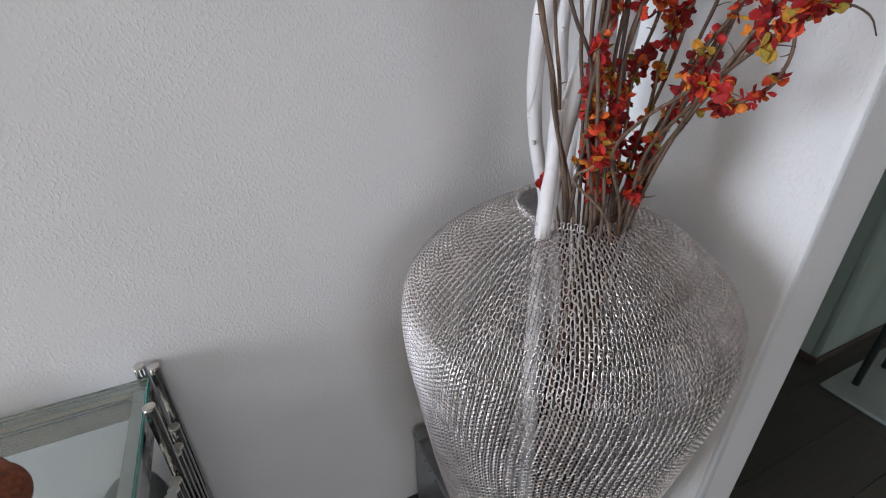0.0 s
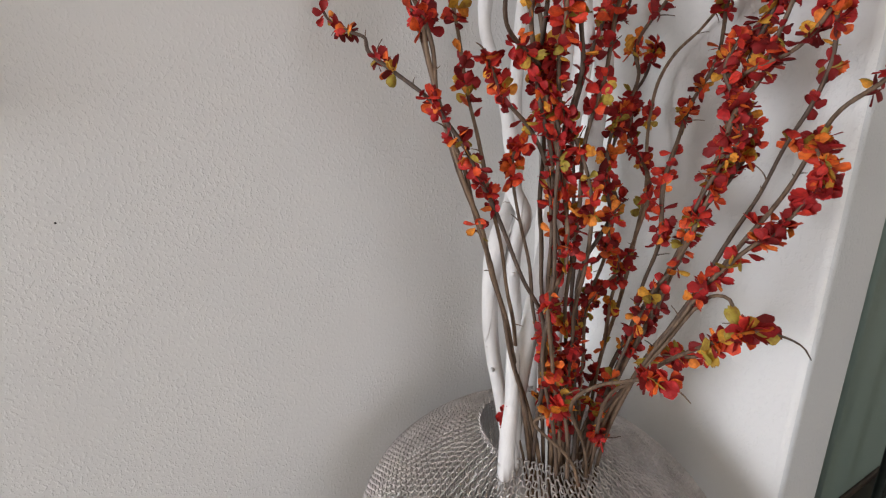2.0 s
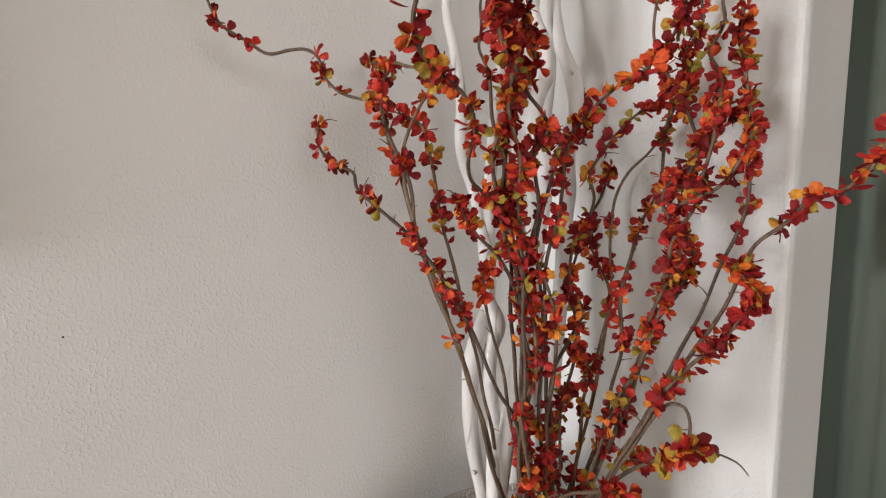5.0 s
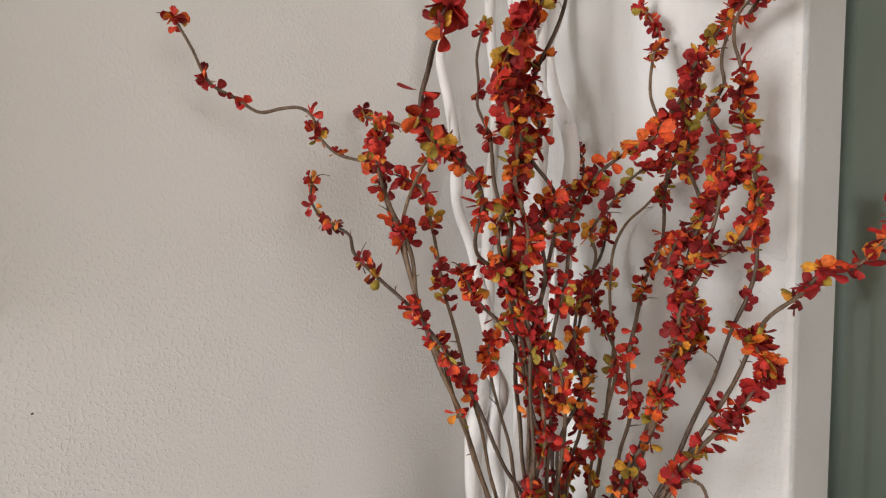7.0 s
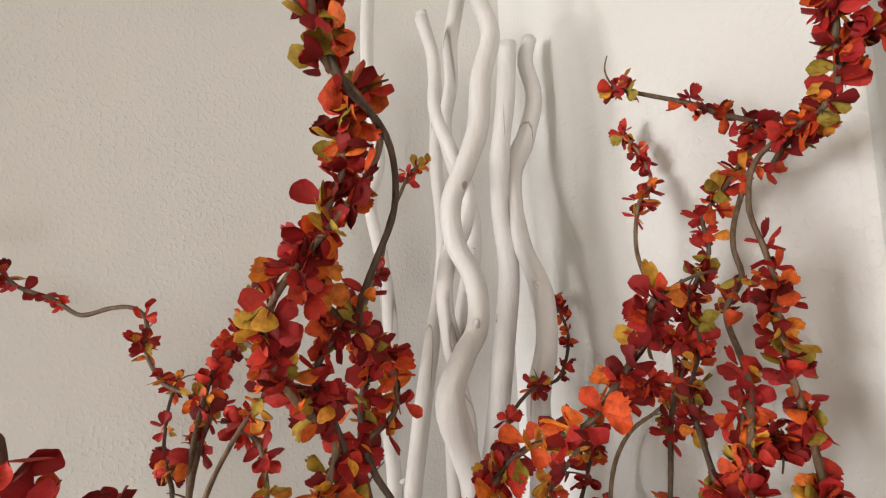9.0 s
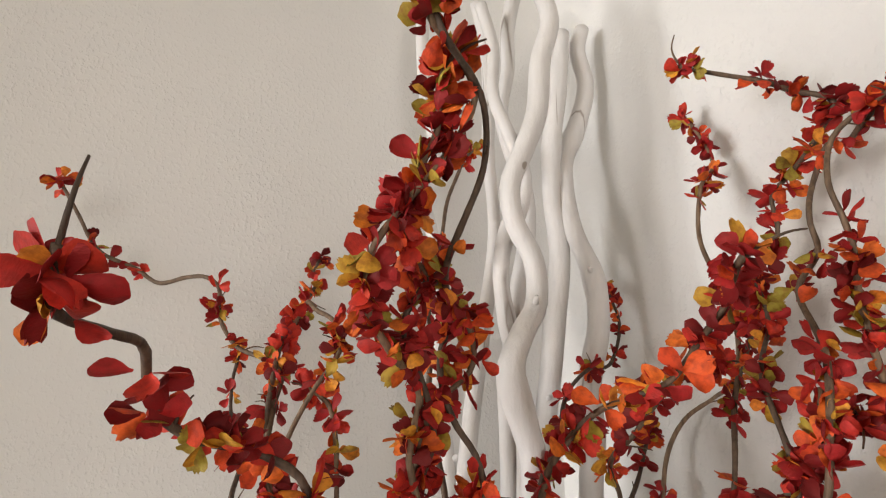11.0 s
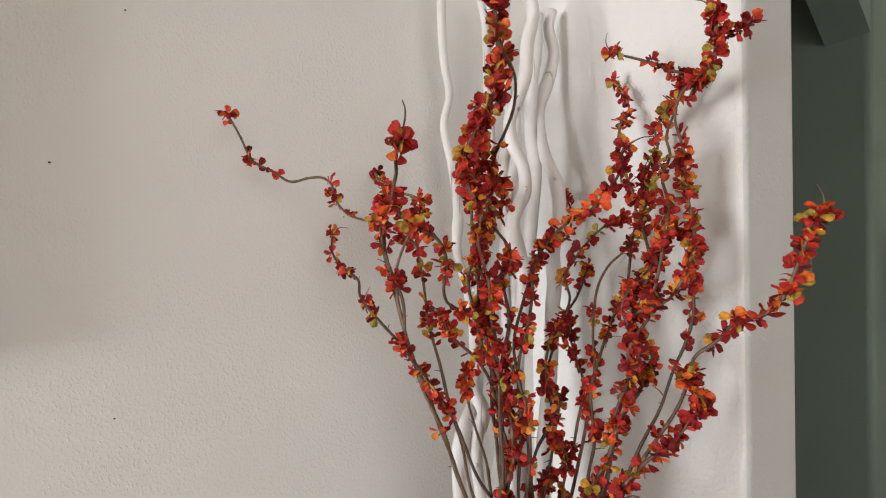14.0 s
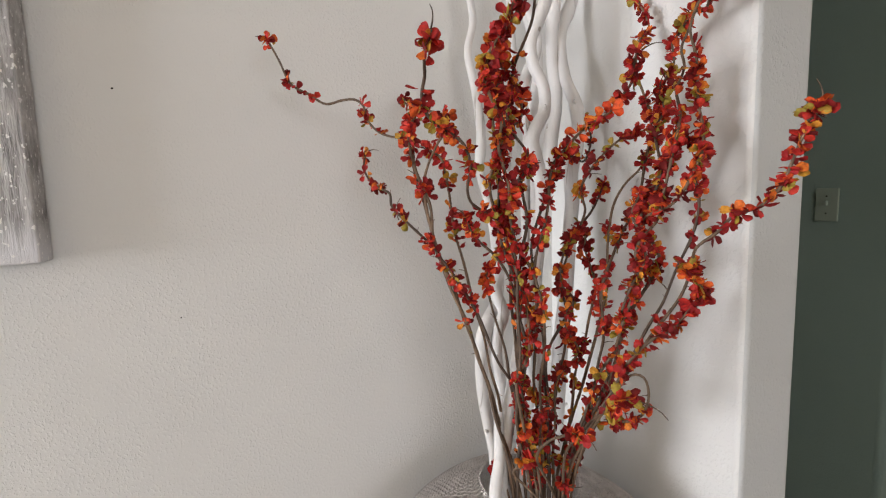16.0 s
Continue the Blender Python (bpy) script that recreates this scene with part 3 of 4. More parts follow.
leafy_branch(rise(27, (0.410, 0.455, 0.84)) + [(0.389, 0.470, 0.950), (0.347, 0.480, 1.110), (0.302, 0.480, 1.223), (0.285, 0.500, 1.310), (0.280, 0.530, 1.372), (0.285, 0.570, 1.421, 3), (0.302, 0.610, 1.460, 3), (0.321, 0.640, 1.486, 2.5), (0.329, 0.700, 1.507, 1), (0.337, 0.750, 1.528, 2.5)], seed=32)
leafy_branch(rise(3, (0.420, 0.420, 0.84)) + [(0.398, 0.430, 0.981), (0.402, 0.425, 1.091), (0.401, 0.430, 1.169), (0.395, 0.425, 1.240), (0.384, 0.430, 1.282, 3), (0.351, 0.420, 1.299, 2), (0.333, 0.415, 1.308, 1.2), (0.316, 0.405, 1.319), (0.307, 0.395, 1.338), (0.306, 0.388, 1.357, 1), (0.301, 0.381, 1.372, 4), (0.294, 0.384, 1.394, 3), (0.274, 0.383, 1.408, 4), (0.251, 0.375, 1.419, 4), (0.238, 0.370, 1.432, 3), (0.233, 0.365, 1.447), (0.233, 0.355, 1.462), (0.228, 0.335, 1.469), (0.223, 0.310, 1.478, 3), (0.226, 0.302, 1.495, 1)], seed=4, reach=.032, bend=(0.2,-0.1,1.0))
leafy_branch(rise(22, (0.430, 0.410, 0.84)) + [(0.410, 0.440, 1.039), (0.407, 0.440, 1.130), (0.398, 0.440, 1.194), (0.374, 0.445, 1.235, 3), (0.349, 0.445, 1.258, 2), (0.337, 0.444, 1.274, 4), (0.325, 0.446, 1.297, 2.5), (0.320, 0.447, 1.306)], seed=23, low=1)
leafy_branch(rise(28, (0.425, 0.450, 0.84)) + [(0.406, 0.460, 1.032), (0.383, 0.460, 1.129), (0.368, 0.459, 1.180, 2), (0.365, 0.459, 1.203, 3), (0.372, 0.455, 1.227, 3)], seed=33, low=1)
# the tall twisted stems in the middle
leafy_branch(rise(4, (0.430, 0.440, 0.84)) + [(0.409, 0.440, 0.983, 3), (0.413, 0.445, 1.036, 3), (0.417, 0.425, 1.097, 4), (0.420, 0.435, 1.166, 5), (0.397, 0.430, 1.222, 5), (0.379, 0.430, 1.283, 6), (0.370, 0.395, 1.325, 6), (0.354, 0.397, 1.387, 4), (0.363, 0.400, 1.423), (0.341, 0.390, 1.450, 5), (0.328, 0.387, 1.471, 5), (0.328, 0.369, 1.499, 6), (0.343, 0.362, 1.523, 3), (0.359, 0.358, 1.547, 3), (0.377, 0.352, 1.583), (0.366, 0.345, 1.599, 1), (0.349, 0.335, 1.609, 1.5), (0.339, 0.325, 1.634, 5), (0.331, 0.320, 1.659, 4)], seed=5, low=2)
leafy_branch(rise(5, (0.440, 0.450, 0.84)) + [(0.421, 0.450, 1.014), (0.412, 0.440, 1.130, 3), (0.407, 0.430, 1.221, 4), (0.406, 0.410, 1.291, 3), (0.391, 0.399, 1.348, 3), (0.390, 0.378, 1.367, 3), (0.392, 0.390, 1.387), (0.383, 0.400, 1.407), (0.379, 0.415, 1.437, 4), (0.387, 0.420, 1.466, 5), (0.374, 0.385, 1.492, 3), (0.376, 0.365, 1.520), (0.385, 0.360, 1.551), (0.383, 0.352, 1.576), (0.376, 0.348, 1.588), (0.360, 0.340, 1.598), (0.343, 0.335, 1.624, 2.5)], seed=6, low=2)
leafy_branch(rise(6, (0.435, 0.430, 0.84)) + [(0.393, 0.420, 1.050, 2), (0.439, 0.450, 1.114, 4), (0.412, 0.430, 1.185, 3), (0.377, 0.435, 1.282, 4), (0.352, 0.420, 1.352, 5), (0.356, 0.400, 1.380, 4), (0.373, 0.405, 1.412, 2), (0.401, 0.414, 1.434, 5), (0.393, 0.410, 1.464, 3), (0.357, 0.390, 1.500, 5), (0.346, 0.372, 1.515, 4), (0.348, 0.368, 1.539, 3), (0.359, 0.362, 1.567, 6), (0.361, 0.358, 1.589, 5), (0.369, 0.352, 1.603, 2)], seed=7, low=2)
leafy_branch(rise(8, (0.450, 0.440, 0.84)) + [(0.440, 0.430, 0.981, 2), (0.440, 0.420, 1.086, 1), (0.430, 0.404, 1.158, 5), (0.416, 0.420, 1.221, 4), (0.394, 0.423, 1.261, 5), (0.378, 0.410, 1.308, 5), (0.391, 0.399, 1.352, 4), (0.390, 0.378, 1.369, 2)], seed=9, low=2)
leafy_branch(rise(35, (0.440, 0.440, 0.84)) + [(0.415, 0.440, 1.001, 2), (0.418, 0.435, 1.094, 3), (0.407, 0.440, 1.166, 4), (0.383, 0.430, 1.240, 4), (0.370, 0.430, 1.291, 4), (0.365, 0.410, 1.365, 4), (0.370, 0.400, 1.396, 3), (0.360, 0.400, 1.438, 5), (0.351, 0.395, 1.463, 5), (0.367, 0.400, 1.488, 4)], seed=40, low=2)
leafy_branch(rise(7, (0.445, 0.46, 0.84)) + [(0.42, 0.47, 1.1), (0.40, 0.46, 1.3, 4), (0.40, 0.50, 1.45, 3), (0.43, 0.56, 1.52, 2), (0.47, 0.61, 1.60), (0.49, 0.63, 1.635, 1.5), (0.515, 0.65, 1.658, 2.5)], seed=8)
# the middle shoots that curl towards the corner
leafy_branch(rise(9, (0.455, 0.440, 0.84)) + [(0.446, 0.440, 0.947, 2), (0.436, 0.440, 1.043), (0.436, 0.430, 1.129, 3), (0.426, 0.420, 1.203), (0.425, 0.410, 1.248, 2), (0.435, 0.410, 1.281, 2), (0.449, 0.415, 1.318, 3), (0.445, 0.401, 1.368, 5), (0.464, 0.400, 1.390, 4), (0.473, 0.385, 1.405, 1.5), (0.478, 0.360, 1.418, 2), (0.491, 0.344, 1.430, 5), (0.509, 0.342, 1.452, 1.5), (0.520, 0.335, 1.469, 4), (0.507, 0.311, 1.491, 5), (0.504, 0.300, 1.500, 1)], seed=10, reach=.03, bend=(0.7,-0.2,0.2), low=2)
leafy_branch(rise(10, (0.470, 0.450, 0.84)) + [(0.506, 0.486, 0.962, 4), (0.512, 0.469, 1.029, 3), (0.502, 0.447, 1.092, 4), (0.529, 0.460, 1.148, 3), (0.493, 0.449, 1.183, 4), (0.513, 0.460, 1.236, 3), (0.547, 0.475, 1.261, 4), (0.569, 0.480, 1.299), (0.558, 0.478, 1.329, 2), (0.549, 0.440, 1.365, 3), (0.582, 0.436, 1.400, 3), (0.601, 0.420, 1.417, 2), (0.628, 0.417, 1.423, 3)], seed=11, low=1)
leafy_branch(rise(29, (0.460, 0.450, 0.84)) + [(0.476, 0.460, 0.999), (0.476, 0.455, 1.079), (0.493, 0.450, 1.111), (0.510, 0.450, 1.133, 2), (0.493, 0.449, 1.183, 4), (0.518, 0.460, 1.231, 2), (0.541, 0.475, 1.257, 4), (0.590, 0.490, 1.293), (0.626, 0.510, 1.325, 3), (0.646, 0.517, 1.343, 3)], seed=34, low=2)
leafy_branch(rise(11, (0.450, 0.420, 0.84)) + [(0.478, 0.470, 1.015), (0.468, 0.470, 1.153), (0.447, 0.460, 1.241), (0.486, 0.477, 1.321, 3), (0.521, 0.500, 1.358, 2), (0.554, 0.530, 1.378, 2), (0.600, 0.560, 1.395, 3), (0.671, 0.600, 1.394, 3), (0.689, 0.610, 1.437, 3), (0.690, 0.620, 1.467, 2), (0.701, 0.640, 1.487, 2)], seed=12, low=2)
leafy_branch(rise(23, (0.465, 0.430, 0.84)) + [(0.499, 0.460, 1.015, 3), (0.523, 0.445, 1.065, 5), (0.502, 0.440, 1.108, 2), (0.490, 0.430, 1.140, 3)], seed=24, low=2)
# the dense group beside the wing wall
leafy_branch(rise(12, (0.475, 0.430, 0.84)) + [(0.552, 0.430, 1.016), (0.542, 0.405, 1.121, 5), (0.541, 0.404, 1.185, 4), (0.604, 0.429, 1.261, 6), (0.626, 0.420, 1.308, 3), (0.660, 0.437, 1.384, 5), (0.678, 0.430, 1.440, 4), (0.662, 0.410, 1.492, 5), (0.678, 0.400, 1.527, 3), (0.672, 0.400, 1.557, 3), (0.676, 0.392, 1.570, 2), (0.671, 0.375, 1.582, 3), (0.676, 0.360, 1.604, 3), (0.673, 0.349, 1.620, 3), (0.668, 0.360, 1.629), (0.665, 0.372, 1.635, 3.5), (0.651, 0.385, 1.646, 1.5), (0.639, 0.405, 1.659), (0.608, 0.427, 1.674, 4)], seed=13, reach=.028, bend=(-0.2,0.1,1.0), low=2)
leafy_branch(rise(13, (0.480, 0.420, 0.84)) + [(0.549, 0.400, 1.037), (0.542, 0.367, 1.126, 4), (0.561, 0.359, 1.174, 5), (0.551, 0.349, 1.245, 6), (0.590, 0.345, 1.285, 2), (0.590, 0.340, 1.318, 3), (0.596, 0.331, 1.371, 5), (0.624, 0.342, 1.434, 4), (0.654, 0.376, 1.480, 3), (0.640, 0.350, 1.507, 1), (0.633, 0.349, 1.526), (0.657, 0.360, 1.561), (0.659, 0.350, 1.586, 1), (0.669, 0.345, 1.585, 1), (0.659, 0.325, 1.595, 2), (0.642, 0.295, 1.607, 4), (0.639, 0.283, 1.621, 5), (0.636, 0.275, 1.642, 4), (0.657, 0.270, 1.647, 2), (0.683, 0.265, 1.661, 2.5)], seed=14, low=1)
leafy_branch(rise(14, (0.480, 0.440, 0.84)) + [(0.570, 0.410, 1.030), (0.574, 0.390, 1.120, 3), (0.593, 0.347, 1.225, 6), (0.578, 0.360, 1.284, 3), (0.589, 0.319, 1.310, 4), (0.607, 0.295, 1.365, 6), (0.647, 0.324, 1.412, 5), (0.638, 0.325, 1.448, 4), (0.643, 0.330, 1.478, 6), (0.638, 0.328, 1.505, 4), (0.637, 0.332, 1.524), (0.636, 0.340, 1.552), (0.647, 0.340, 1.586), (0.645, 0.320, 1.599, 2), (0.637, 0.285, 1.610, 5), (0.633, 0.280, 1.643, 3), (0.623, 0.275, 1.670, 5)], seed=15, low=2)
leafy_branch(rise(15, (0.485, 0.450, 0.84)) + [(0.521, 0.450, 0.955), (0.573, 0.470, 1.039), (0.635, 0.505, 1.126, 2), (0.662, 0.525, 1.185, 2), (0.679, 0.545, 1.249, 3), (0.690, 0.545, 1.293), (0.705, 0.530, 1.342), (0.710, 0.500, 1.368), (0.685, 0.455, 1.395, 4), (0.669, 0.440, 1.461, 5), (0.676, 0.460, 1.494), (0.665, 0.465, 1.521), (0.656, 0.460, 1.540), (0.663, 0.457, 1.576, 2), (0.695, 0.470, 1.604, 2), (0.696, 0.481, 1.632, 3), (0.697, 0.500, 1.666, 3)], seed=16)
leafy_branch(rise(16, (0.490, 0.440, 0.84)) + [(0.531, 0.445, 1.062, 4), (0.538, 0.420, 1.155, 3), (0.573, 0.470, 1.201, 4), (0.585, 0.496, 1.227, 4), (0.577, 0.490, 1.258, 2)], seed=17, low=2)
leafy_branch(rise(24, (0.475, 0.420, 0.84)) + [(0.532, 0.400, 1.041, 2), (0.548, 0.380, 1.090, 3), (0.544, 0.370, 1.138, 3), (0.552, 0.355, 1.193, 4), (0.564, 0.345, 1.227, 3), (0.567, 0.360, 1.268, 4), (0.565, 0.370, 1.293, 3), (0.582, 0.370, 1.327, 2)], seed=29, low=2)
leafy_branch(rise(25, (0.480, 0.430, 0.84)) + [(0.491, 0.370, 0.971), (0.527, 0.345, 1.062), (0.555, 0.330, 1.130), (0.582, 0.325, 1.170), (0.598, 0.315, 1.224, 1.5), (0.607, 0.305, 1.261, 1), (0.615, 0.300, 1.297, 3.5), (0.613, 0.300, 1.325, 2.5), (0.603, 0.298, 1.341), (0.607, 0.295, 1.365, 5)], seed=30, low=1)
leafy_branch(rise(33, (0.480, 0.430, 0.84)) + [(0.555, 0.400, 1.036), (0.564, 0.385, 1.123, 2), (0.577, 0.370, 1.214, 3), (0.603, 0.385, 1.300, 4), (0.600, 0.360, 1.348, 5), (0.604, 0.338, 1.384, 5), (0.624, 0.342, 1.416, 5), (0.636, 0.332, 1.396, 4)], seed=38, low=2)
leafy_branch(rise(34, (0.485, 0.430, 0.84)) + [(0.558, 0.410, 1.042), (0.561, 0.370, 1.145, 4), (0.580, 0.352, 1.199, 4), (0.578, 0.362, 1.267, 3), (0.596, 0.365, 1.314, 3), (0.598, 0.348, 1.356, 4), (0.619, 0.385, 1.415, 5), (0.658, 0.400, 1.455, 5), (0.656, 0.410, 1.490, 4)], seed=39)
# the low shoots that reach out over the hall
leafy_branch(rise(17, (0.475, 0.410, 0.84)) + [(0.501, 0.370, 0.986), (0.523, 0.330, 1.076), (0.561, 0.310, 1.143, 1), (0.587, 0.300, 1.187), (0.588, 0.285, 1.225), (0.569, 0.265, 1.252), (0.581, 0.249, 1.271, 3), (0.593, 0.235, 1.293, 2), (0.609, 0.210, 1.305, 4.5), (0.616, 0.195, 1.327, 1.5), (0.616, 0.188, 1.347, 4), (0.620, 0.180, 1.376, 2), (0.625, 0.172, 1.398, 4.5), (0.632, 0.165, 1.418, 4)], seed=18)
leafy_branch(rise(18, (0.480, 0.405, 0.84)) + [(0.482, 0.360, 0.986), (0.503, 0.330, 1.063, 1), (0.509, 0.315, 1.092, 4), (0.530, 0.300, 1.126, 4), (0.553, 0.293, 1.136, 3), (0.581, 0.290, 1.153, 3.5), (0.590, 0.278, 1.175, 4), (0.603, 0.276, 1.187, 4), (0.583, 0.276, 1.203, 5), (0.568, 0.280, 1.218, 4), (0.591, 0.285, 1.226, 2)], seed=19)
leafy_branch(rise(30, (0.465, 0.410, 0.84)) + [(0.480, 0.370, 0.964), (0.496, 0.345, 1.016), (0.517, 0.320, 1.071), (0.528, 0.310, 1.070), (0.534, 0.305, 1.046), (0.531, 0.310, 1.016, 2), (0.525, 0.320, 1.002, 3), (0.520, 0.343, 0.990, 4), (0.516, 0.350, 0.990, 2)], seed=35)
leafy_branch(rise(19, (0.460, 0.400, 0.84)) + [(0.451, 0.380, 0.939), (0.432, 0.310, 1.018), (0.426, 0.265, 1.066, 2), (0.420, 0.238, 1.088, 5), (0.424, 0.226, 1.094, 2.5)], seed=20, reach=.045, bend=(0.7,-0.4,-0.5))
leafy_branch(rise(20, (0.450, 0.400, 0.84)) + [(0.408, 0.390, 0.936), (0.401, 0.350, 0.989), (0.398, 0.320, 1.009), (0.398, 0.290, 1.025, 2), (0.404, 0.280, 1.025, 4)], seed=21)
leafy_branch(rise(21, (0.430, 0.400, 0.84)) + [(0.390, 0.430, 0.898), (0.400, 0.410, 0.918, 3), (0.407, 0.405, 0.932, 3), (0.412, 0.405, 0.943, 1)], seed=22)
leafy_branch(rise(31, (0.400, 0.465, 0.84)) + [(0.391, 0.480, 0.873, 3), (0.391, 0.480, 0.886, 2)], seed=36)
leafy_branch(rise(32, (0.460, 0.410, 0.84)) + [(0.458, 0.400, 0.880, 2), (0.468, 0.395, 0.872, 2)], seed=37)

# ---- picture on the wall ----
pic = tagged(new("canvas_picture"), "grey and silver abstract canvas picture on the wall", "picture")
pic.location = (-0.267, 0.80, 1.242)
child_bm = box((-0.9, -0.052, 0.0), (0.0, -0.003, 0.9), 0.003)
part("canvas", child_bm, M_CANVAS, pic)
part("stretcher", box((-0.88, -0.0025, 0.02), (-0.02, -0.0002, 0.88)), M_STEM, pic, "thin wooden stretcher frame")

# ---- glass side table ----
table = tagged(new("side_table"), "chrome side table with a glass top and tubular sides", "table")
table.location = (-0.459, 0.564, FLOOR)
TX, TY = 0.252, 0.212
part("glass_top", box((-TX, -TY, 0.685), (TX, TY, 0.695), 0.0015), M_GLASS, table, "clear glass top with a green edge").visible_shadow = False
for nm, lo, hi in (("front", (-TX, -TY, 0.668), (TX, -TY + 0.018, 0.683)), ("back", (-TX, TY - 0.018, 0.668), (TX, TY, 0.683)), ("left", (-TX, -TY + 0.019, 0.668), (-TX + 0.022, TY - 0.019, 0.683)), ("right", (TX - 0.022, -TY + 0.019, 0.668), (TX, TY - 0.019, 0.683))):
    part("top_frame", box(lo, hi, 0.002), M_CHROME, table)
part("shelf", box((-TX + 0.01, -TY + 0.01, 0.42), (TX - 0.01, TY - 0.01, 0.432), 0.001), M_MIRROR, table, "mirrored lower shelf")
part("plinth", box((-TX, -TY, 0.0), (TX, TY, 0.03), 0.004), M_CHROME, table)


def pipe(x, y, top, r=0.0092):
    v, f = tube([(x, y, 0.03), (x, y, top - 0.002), (x, y, top)], [r, r, r * 0.9], 16)
    me = mesh_of("pipe", v, f, M_CHROME, False)
    me.polygons.foreach_set("use_smooth", [len(p.vertices) == 4 for p in me.polygons])
    ob = new("pipe", me)
    ob.parent = table
    v, f = tube([(x, y, top + 0.0004), (x, y, top + 0.0024), (x, y, top + 0.0034)], [r * 1.04, r * 1.04, r * 0.9], 16)
    child("cap", v, f, M_CAP, ob, smooth=False)


for k in range(18):
    y = TY - 0.0 - k * 0.0253
    top = 0.712 if k in (0, 4, 12, 16) else (0.57, 0.585, 0.56)[k % 3]
    pipe(TX + 0.0145, y, top)
    pipe(-TX - 0.0145, y, top)
pipe(TX - 0.010, TY + 0.0115, 0.712)
pipe(-TX + 0.010, TY + 0.0115, 0.712)

# aprons under the top, and the green edge of the glass
for lo, hi in (((-TX + 0.03, TY - 0.024, 0.628), (TX - 0.03, TY - 0.020, 0.667)), ((-TX + 0.03, -TY + 0.020, 0.628), (TX - 0.03, -TY + 0.024, 0.667)), ((TX - 0.006, -TY + 0.03, 0.628), (TX - 0.002, TY - 0.03, 0.667)), ((-TX + 0.002, -TY + 0.03, 0.628), (-TX + 0.006, TY - 0.03, 0.667))):
    part("apron", box(lo, hi, 0.001), M_APRON, table, "softly dented chrome apron")
part("glass_edge", box((TX + 0.0003, -TY, 0.6855), (TX + 0.0022, TY, 0.6945), 0.0006), M_EDGE, table, "green edge of the glass")

# jar on the mirrored shelf
prof = [(0.030, 0.0), (0.036, 0.002), (0.046, 0.03), (0.048, 0.06), (0.042, 0.09), (0.030, 0.104), (0.012, 0.110)]
v, f = tube([(0, 0, z) for r, z in prof], [r for r, z in prof], 24)
jar = tagged(new("jar", mesh_of("jar", v, f, M_JAR)), "dark grey-green rounded jar on the mirrored shelf", "jar")
jar.location = (-0.272, 0.695, FLOOR + 0.4325)

# pumpkin on the table
def pumpkin():
    V, F = [], []
    n, m = 72, 28
    for j in range(m + 1):
        t = math.pi * j / m
        for i in range(n):
            a = 2 * math.pi * i / n
            r = 0.072 * math.sin(t) ** 0.85 * (1 + 0.07 * abs(math.sin(4 * a)) - 0.03)
            z = 0.056 - 0.054 * math.cos(t) * (0.82 + 0.18 * math.sin(t))
            V.append((r * math.cos(a), r * math.sin(a), z))
    for j in range(m):
        for i in range(n):
            F.append((j * n + i, j * n + (i + 1) % n, (j + 1) * n + (i + 1) % n, (j + 1) * n + i))
    thing = tagged(new("pumpkin"), "rust-orange fabric pumpkin on the glass table", "pumpkin")
    child("body", V, F, M_PUMPKIN, thing)
    v, f = tube(spline([(0, 0, 0.098), (0.003, 0, 0.118), (0.014, 0.004, 0.132)], 8), np.linspace(0.011, 0.007, 8), 8)
    child("stalk", v, f, M_STEM, thing)
    return thing


pumpkin().location = (-0.374, 0.54, 0.515)

# ---- studded steel trunk under the vase ----
chest = tagged(new("storage_trunk"), "grey steel trunk with small studs under the wire vase", "trunk")
chest.location = (0.288, 0.30, FLOOR)
part("body", box((0, 0, 0), (0.40, 0.485, 0.262), 0.004), M_STEEL, chest)
lid = part("lid", box((-0.004, -0.004, 0.2625), (0.404, 0.489, 0.28), 0.004), M_STEEL, chest)
part("hinge_rail", box((0.0, 0.45, 0.2805), (0.14, 0.486, 0.292), 0.003), M_STEEL, chest)
for k in range(16):
    bm = bmesh.new()
    bmesh.ops.create_icosphere(bm, subdivisions=1, radius=0.0032, matrix=Matrix.Translation((-0.0045, 0.012 + k * 0.03, 0.271)))
    part("stud", bm, M_CHROME, lid, smooth=True)

# ---- dark specks on the wall, built as nail heads ----
def nail(x, z, r):
    v, f = tube([(0, 0, 0), (0, -0.0012, 0), (0, -0.002, 0.0004)], [r * 0.6, r, r * 0.7], 9)
    thing = tagged(new("nail", mesh_of("nail", v, f, M_NAIL)), "small dark speck on the plaster wall, built as a nail head", "nail")
    thing.location = (x, 0.80, z)


nail(-0.161, 1.526, 0.0019)
nail(-0.091, 1.120, 0.0014)
nail(-0.058, 1.776, 0.0016)

# ---- hall ----
# header over the hall opening, with a clipped corner
pts = [(WING_X1, H), (HALL_X, H), (HALL_X, 2.02), (HALL_X - 0.2, 2.25), (WING_X1, 2.25)]
bm = bmesh.new()
lo = [bm.verts.new((x, HALL_Y + 0.002, z)) for x, z in pts]
hi = [bm.verts.new((x, HALL_Y + 0.122, z)) for x, z in pts]
bm.faces.new(lo)
bm.faces.new(list(reversed(hi)))
for i in range(len(pts)):
    j = (i + 1) % len(pts)
    bm.faces.new((lo[j], lo[i], hi[i], hi[j]))
bmesh.ops.recalc_face_normals(bm, faces=bm.faces)
tagged(part("wall_header", bm, M_HALL), "grey-green header with a clipped corner over the hall", "wall", kind="structure")
switch = tagged(new("light_switch"), "beige toggle light switch on the hall wall", "switch")
switch.location = (HALL_X, 0.82, 1.264)
plate = part("plate", box((-0.006, -0.036, -0.058), (0, 0.036, 0.058), 0.003), M_PLATE, switch)
part("toggle", box((-0.018, -0.005, -0.003), (-0.005, 0.005, 0.014), 0.002), M_PLATE, switch)
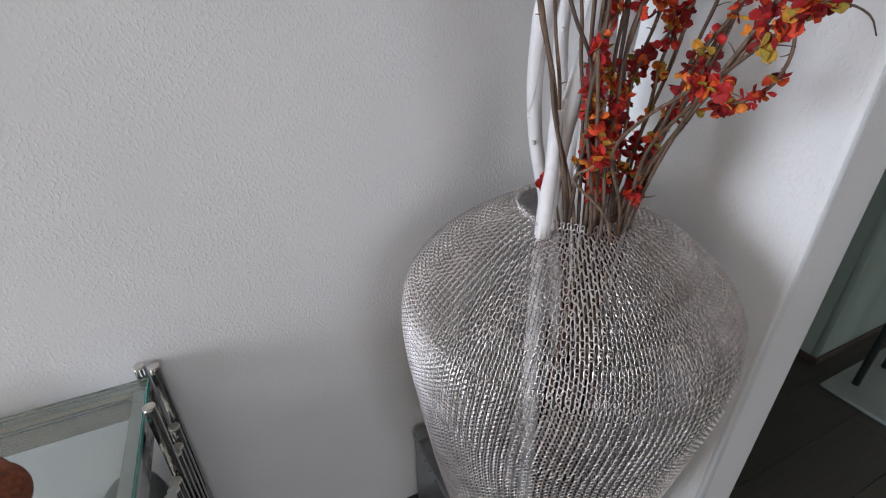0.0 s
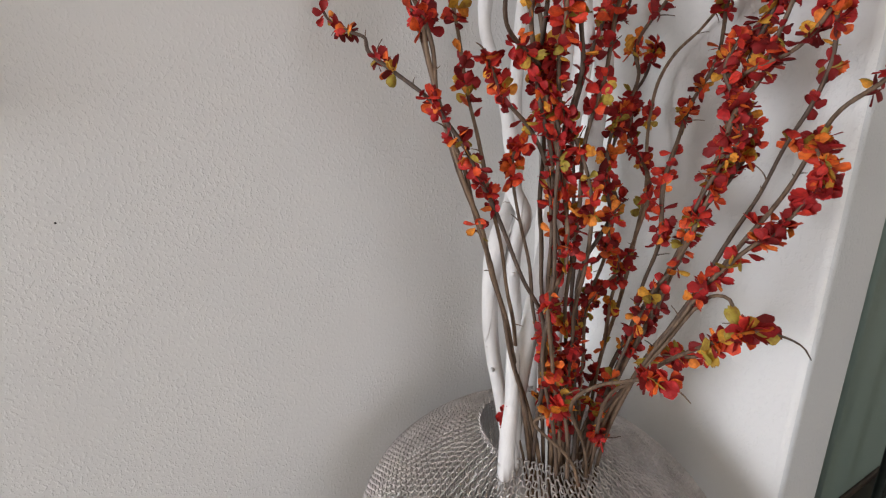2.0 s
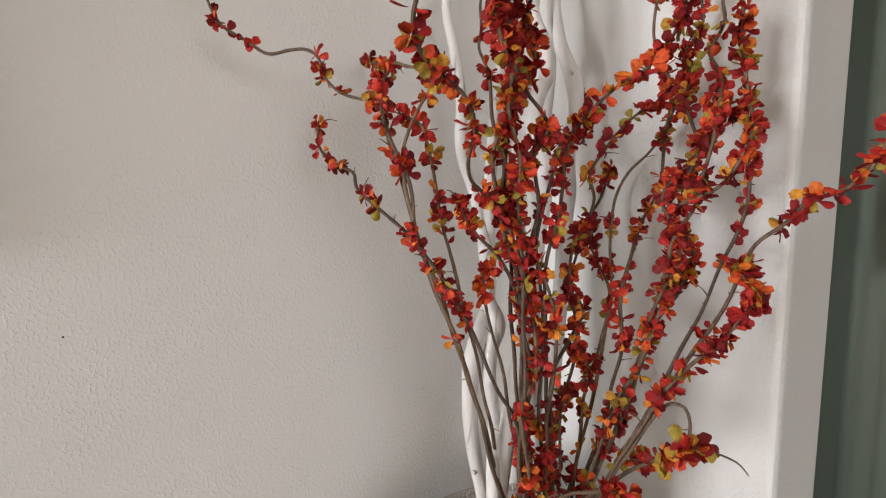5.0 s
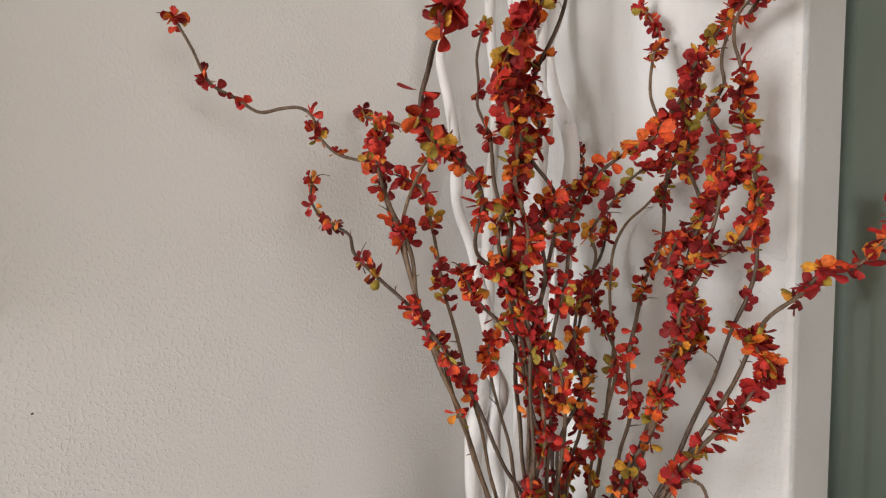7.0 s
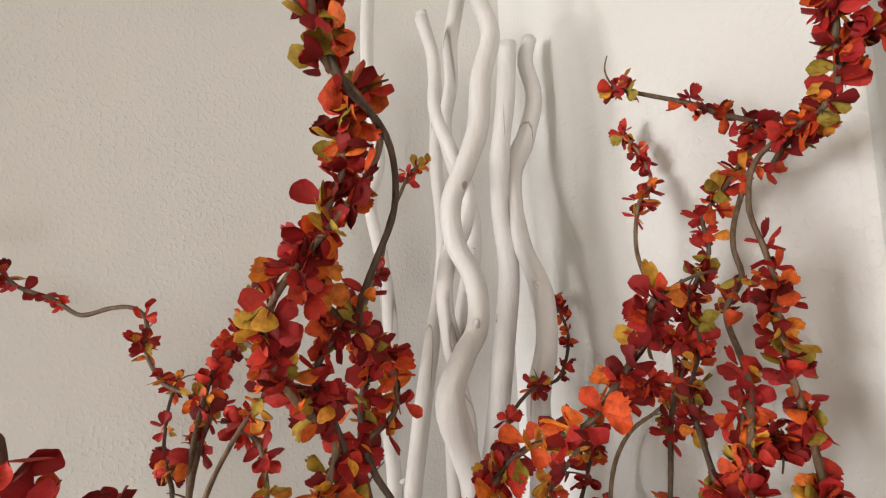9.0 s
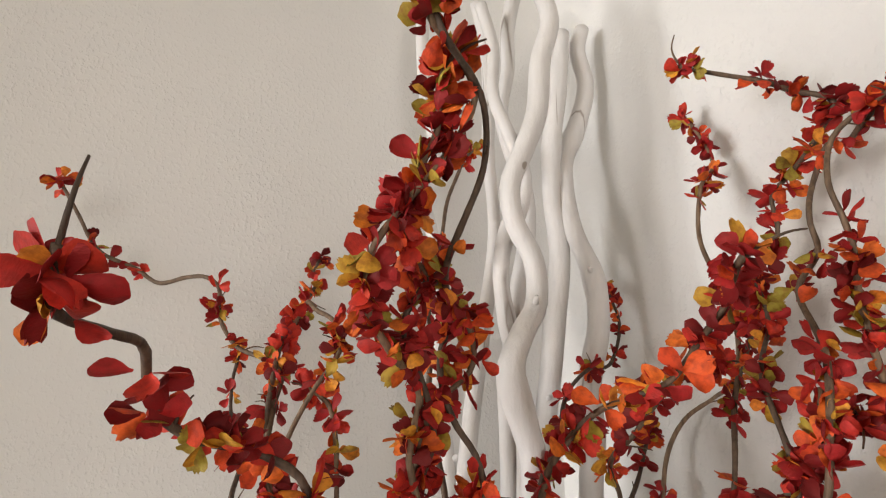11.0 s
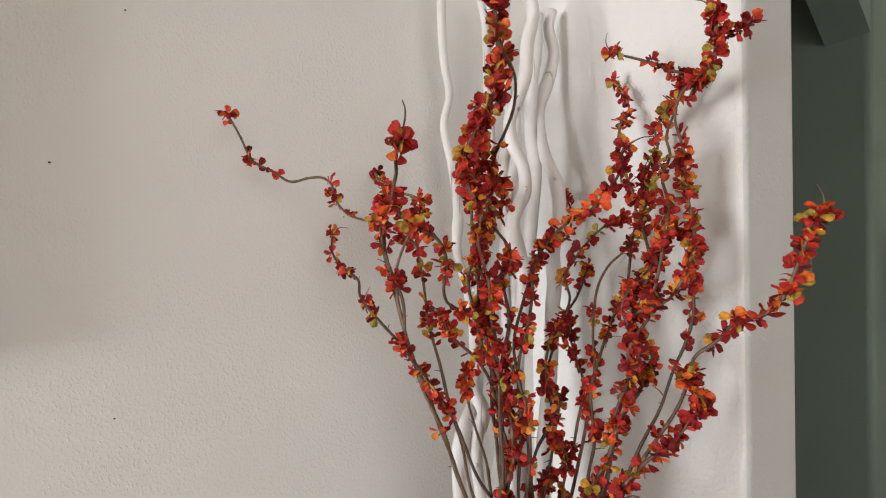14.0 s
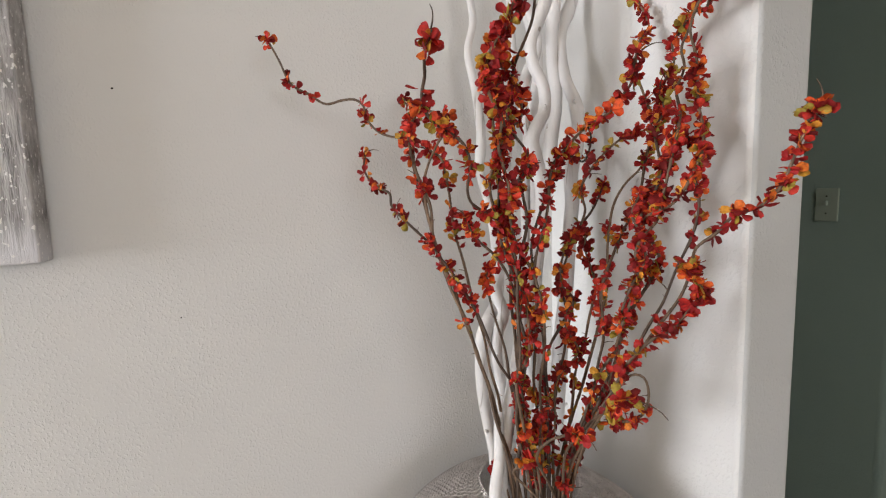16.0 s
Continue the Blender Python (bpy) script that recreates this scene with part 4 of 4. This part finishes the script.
for dz in (-0.03, 0.03):
    v, f = tube([(-0.005, 0, dz), (-0.0075, 0, dz)], 0.003, 8)
    child("screw", v, f, M_NAIL, plate)
tagged(part("baseboard", box((HALL_X - 0.012, HALL_Y - 0.012, FLOOR), (HALL_X, 3.3, FLOOR + 0.028), 0.003), M_SHOE), "dark shoe moulding along the hall wall", "moulding", kind="structure")
tagged(part("baseboard", box((HALL_X + 0.001, HALL_Y - 0.012, FLOOR), (4.0, HALL_Y, FLOOR + 0.028), 0.003), M_SHOE), "dark shoe moulding along the hall wall", "moulding", kind="structure")

stand = tagged(new("metal_stand"), "dark wrought-iron stand with ring ornaments on a pale stone base", "stand")
stand.location = (1.95, 0.48, FLOOR)
part("base_plate", box((-0.14, -0.50, 0.0), (0.53, 0.06, 0.014), 0.003), M_MAT, stand, "pale grey stone base plate")
for dx in (-0.03, 0.17):
    v, f = tube([(dx, 0.0, 0.014), (dx, 0.0, 0.5), (dx, 0.0, 1.26)], 0.012, 10)
    child("pole", v, f, M_IRON, stand)
for dx in (-0.03, 0.17):
    for k in range(3):
        a = np.linspace(0, 2 * math.pi, 33)
        off = 0.022 if k % 2 else -0.022
        v, f = tube(np.stack([dx + off + 0.062 * np.cos(a), np.full(33, 0.02), 1.435 + 0.2625 * k + 0.14 * np.sin(a)], 1), 0.005, 8, False)
        child("ring", v, f, M_IRON, stand)
v, f = [], []
prof = [(0.0, 1.26), (0.07, 1.26), (0.10, 1.32), (0.115, 1.46), (0.09, 1.56), (0.10, 1.58), (0.085, 1.575), (0.0, 1.42)]
for r, z in prof:
    for i in range(24):
        v.append((0.08 + r * math.cos(i * math.pi / 12), -0.07 + r * math.sin(i * math.pi / 12), z))
for j in range(len(prof) - 1):
    for i in range(24):
        f.append((j * 24 + i, j * 24 + (i + 1) % 24, (j + 1) * 24 + (i + 1) % 24, (j + 1) * 24 + i))
child("bowl", v, f, M_POT, stand, "black glazed bowl")
v, f = tube([(-0.03, 0.0, 1.25), (0.07, -0.03, 1.255), (0.17, 0.0, 1.25)], 0.009, 8)
child("crossbar", v, f, M_IRON, stand)

# ---- floor planks ----
floor = bpy.data.objects["floor"]
plank = None
PW, PL = 0.165, 1.24
for row in range(43):
    for k in range(8):
        x = -4.6 + (k - (row * 0.37) % 1.0) * PL
        y = -3.72 + row * PW
        x0, x1 = max(x, -4.6), min(x + PL, 4.12)
        if x1 - x0 < 0.05:
            continue
        if plank is None:
            bm = box((0, 0.0008, -0.0115), (1, PW - 0.0008, 0.0), 0.0)
            plank = bpy.data.meshes.new("plank")
            bm.to_mesh(plank)
            bm.free()
            plank.materials.append(M_FLOOR)
        ob = new("plank", plank)
        ob.parent = floor
        ob.location = (x0 + 0.0008, y, FLOOR)
        ob.scale = (x1 - x0 - 0.0016, 1, 1)
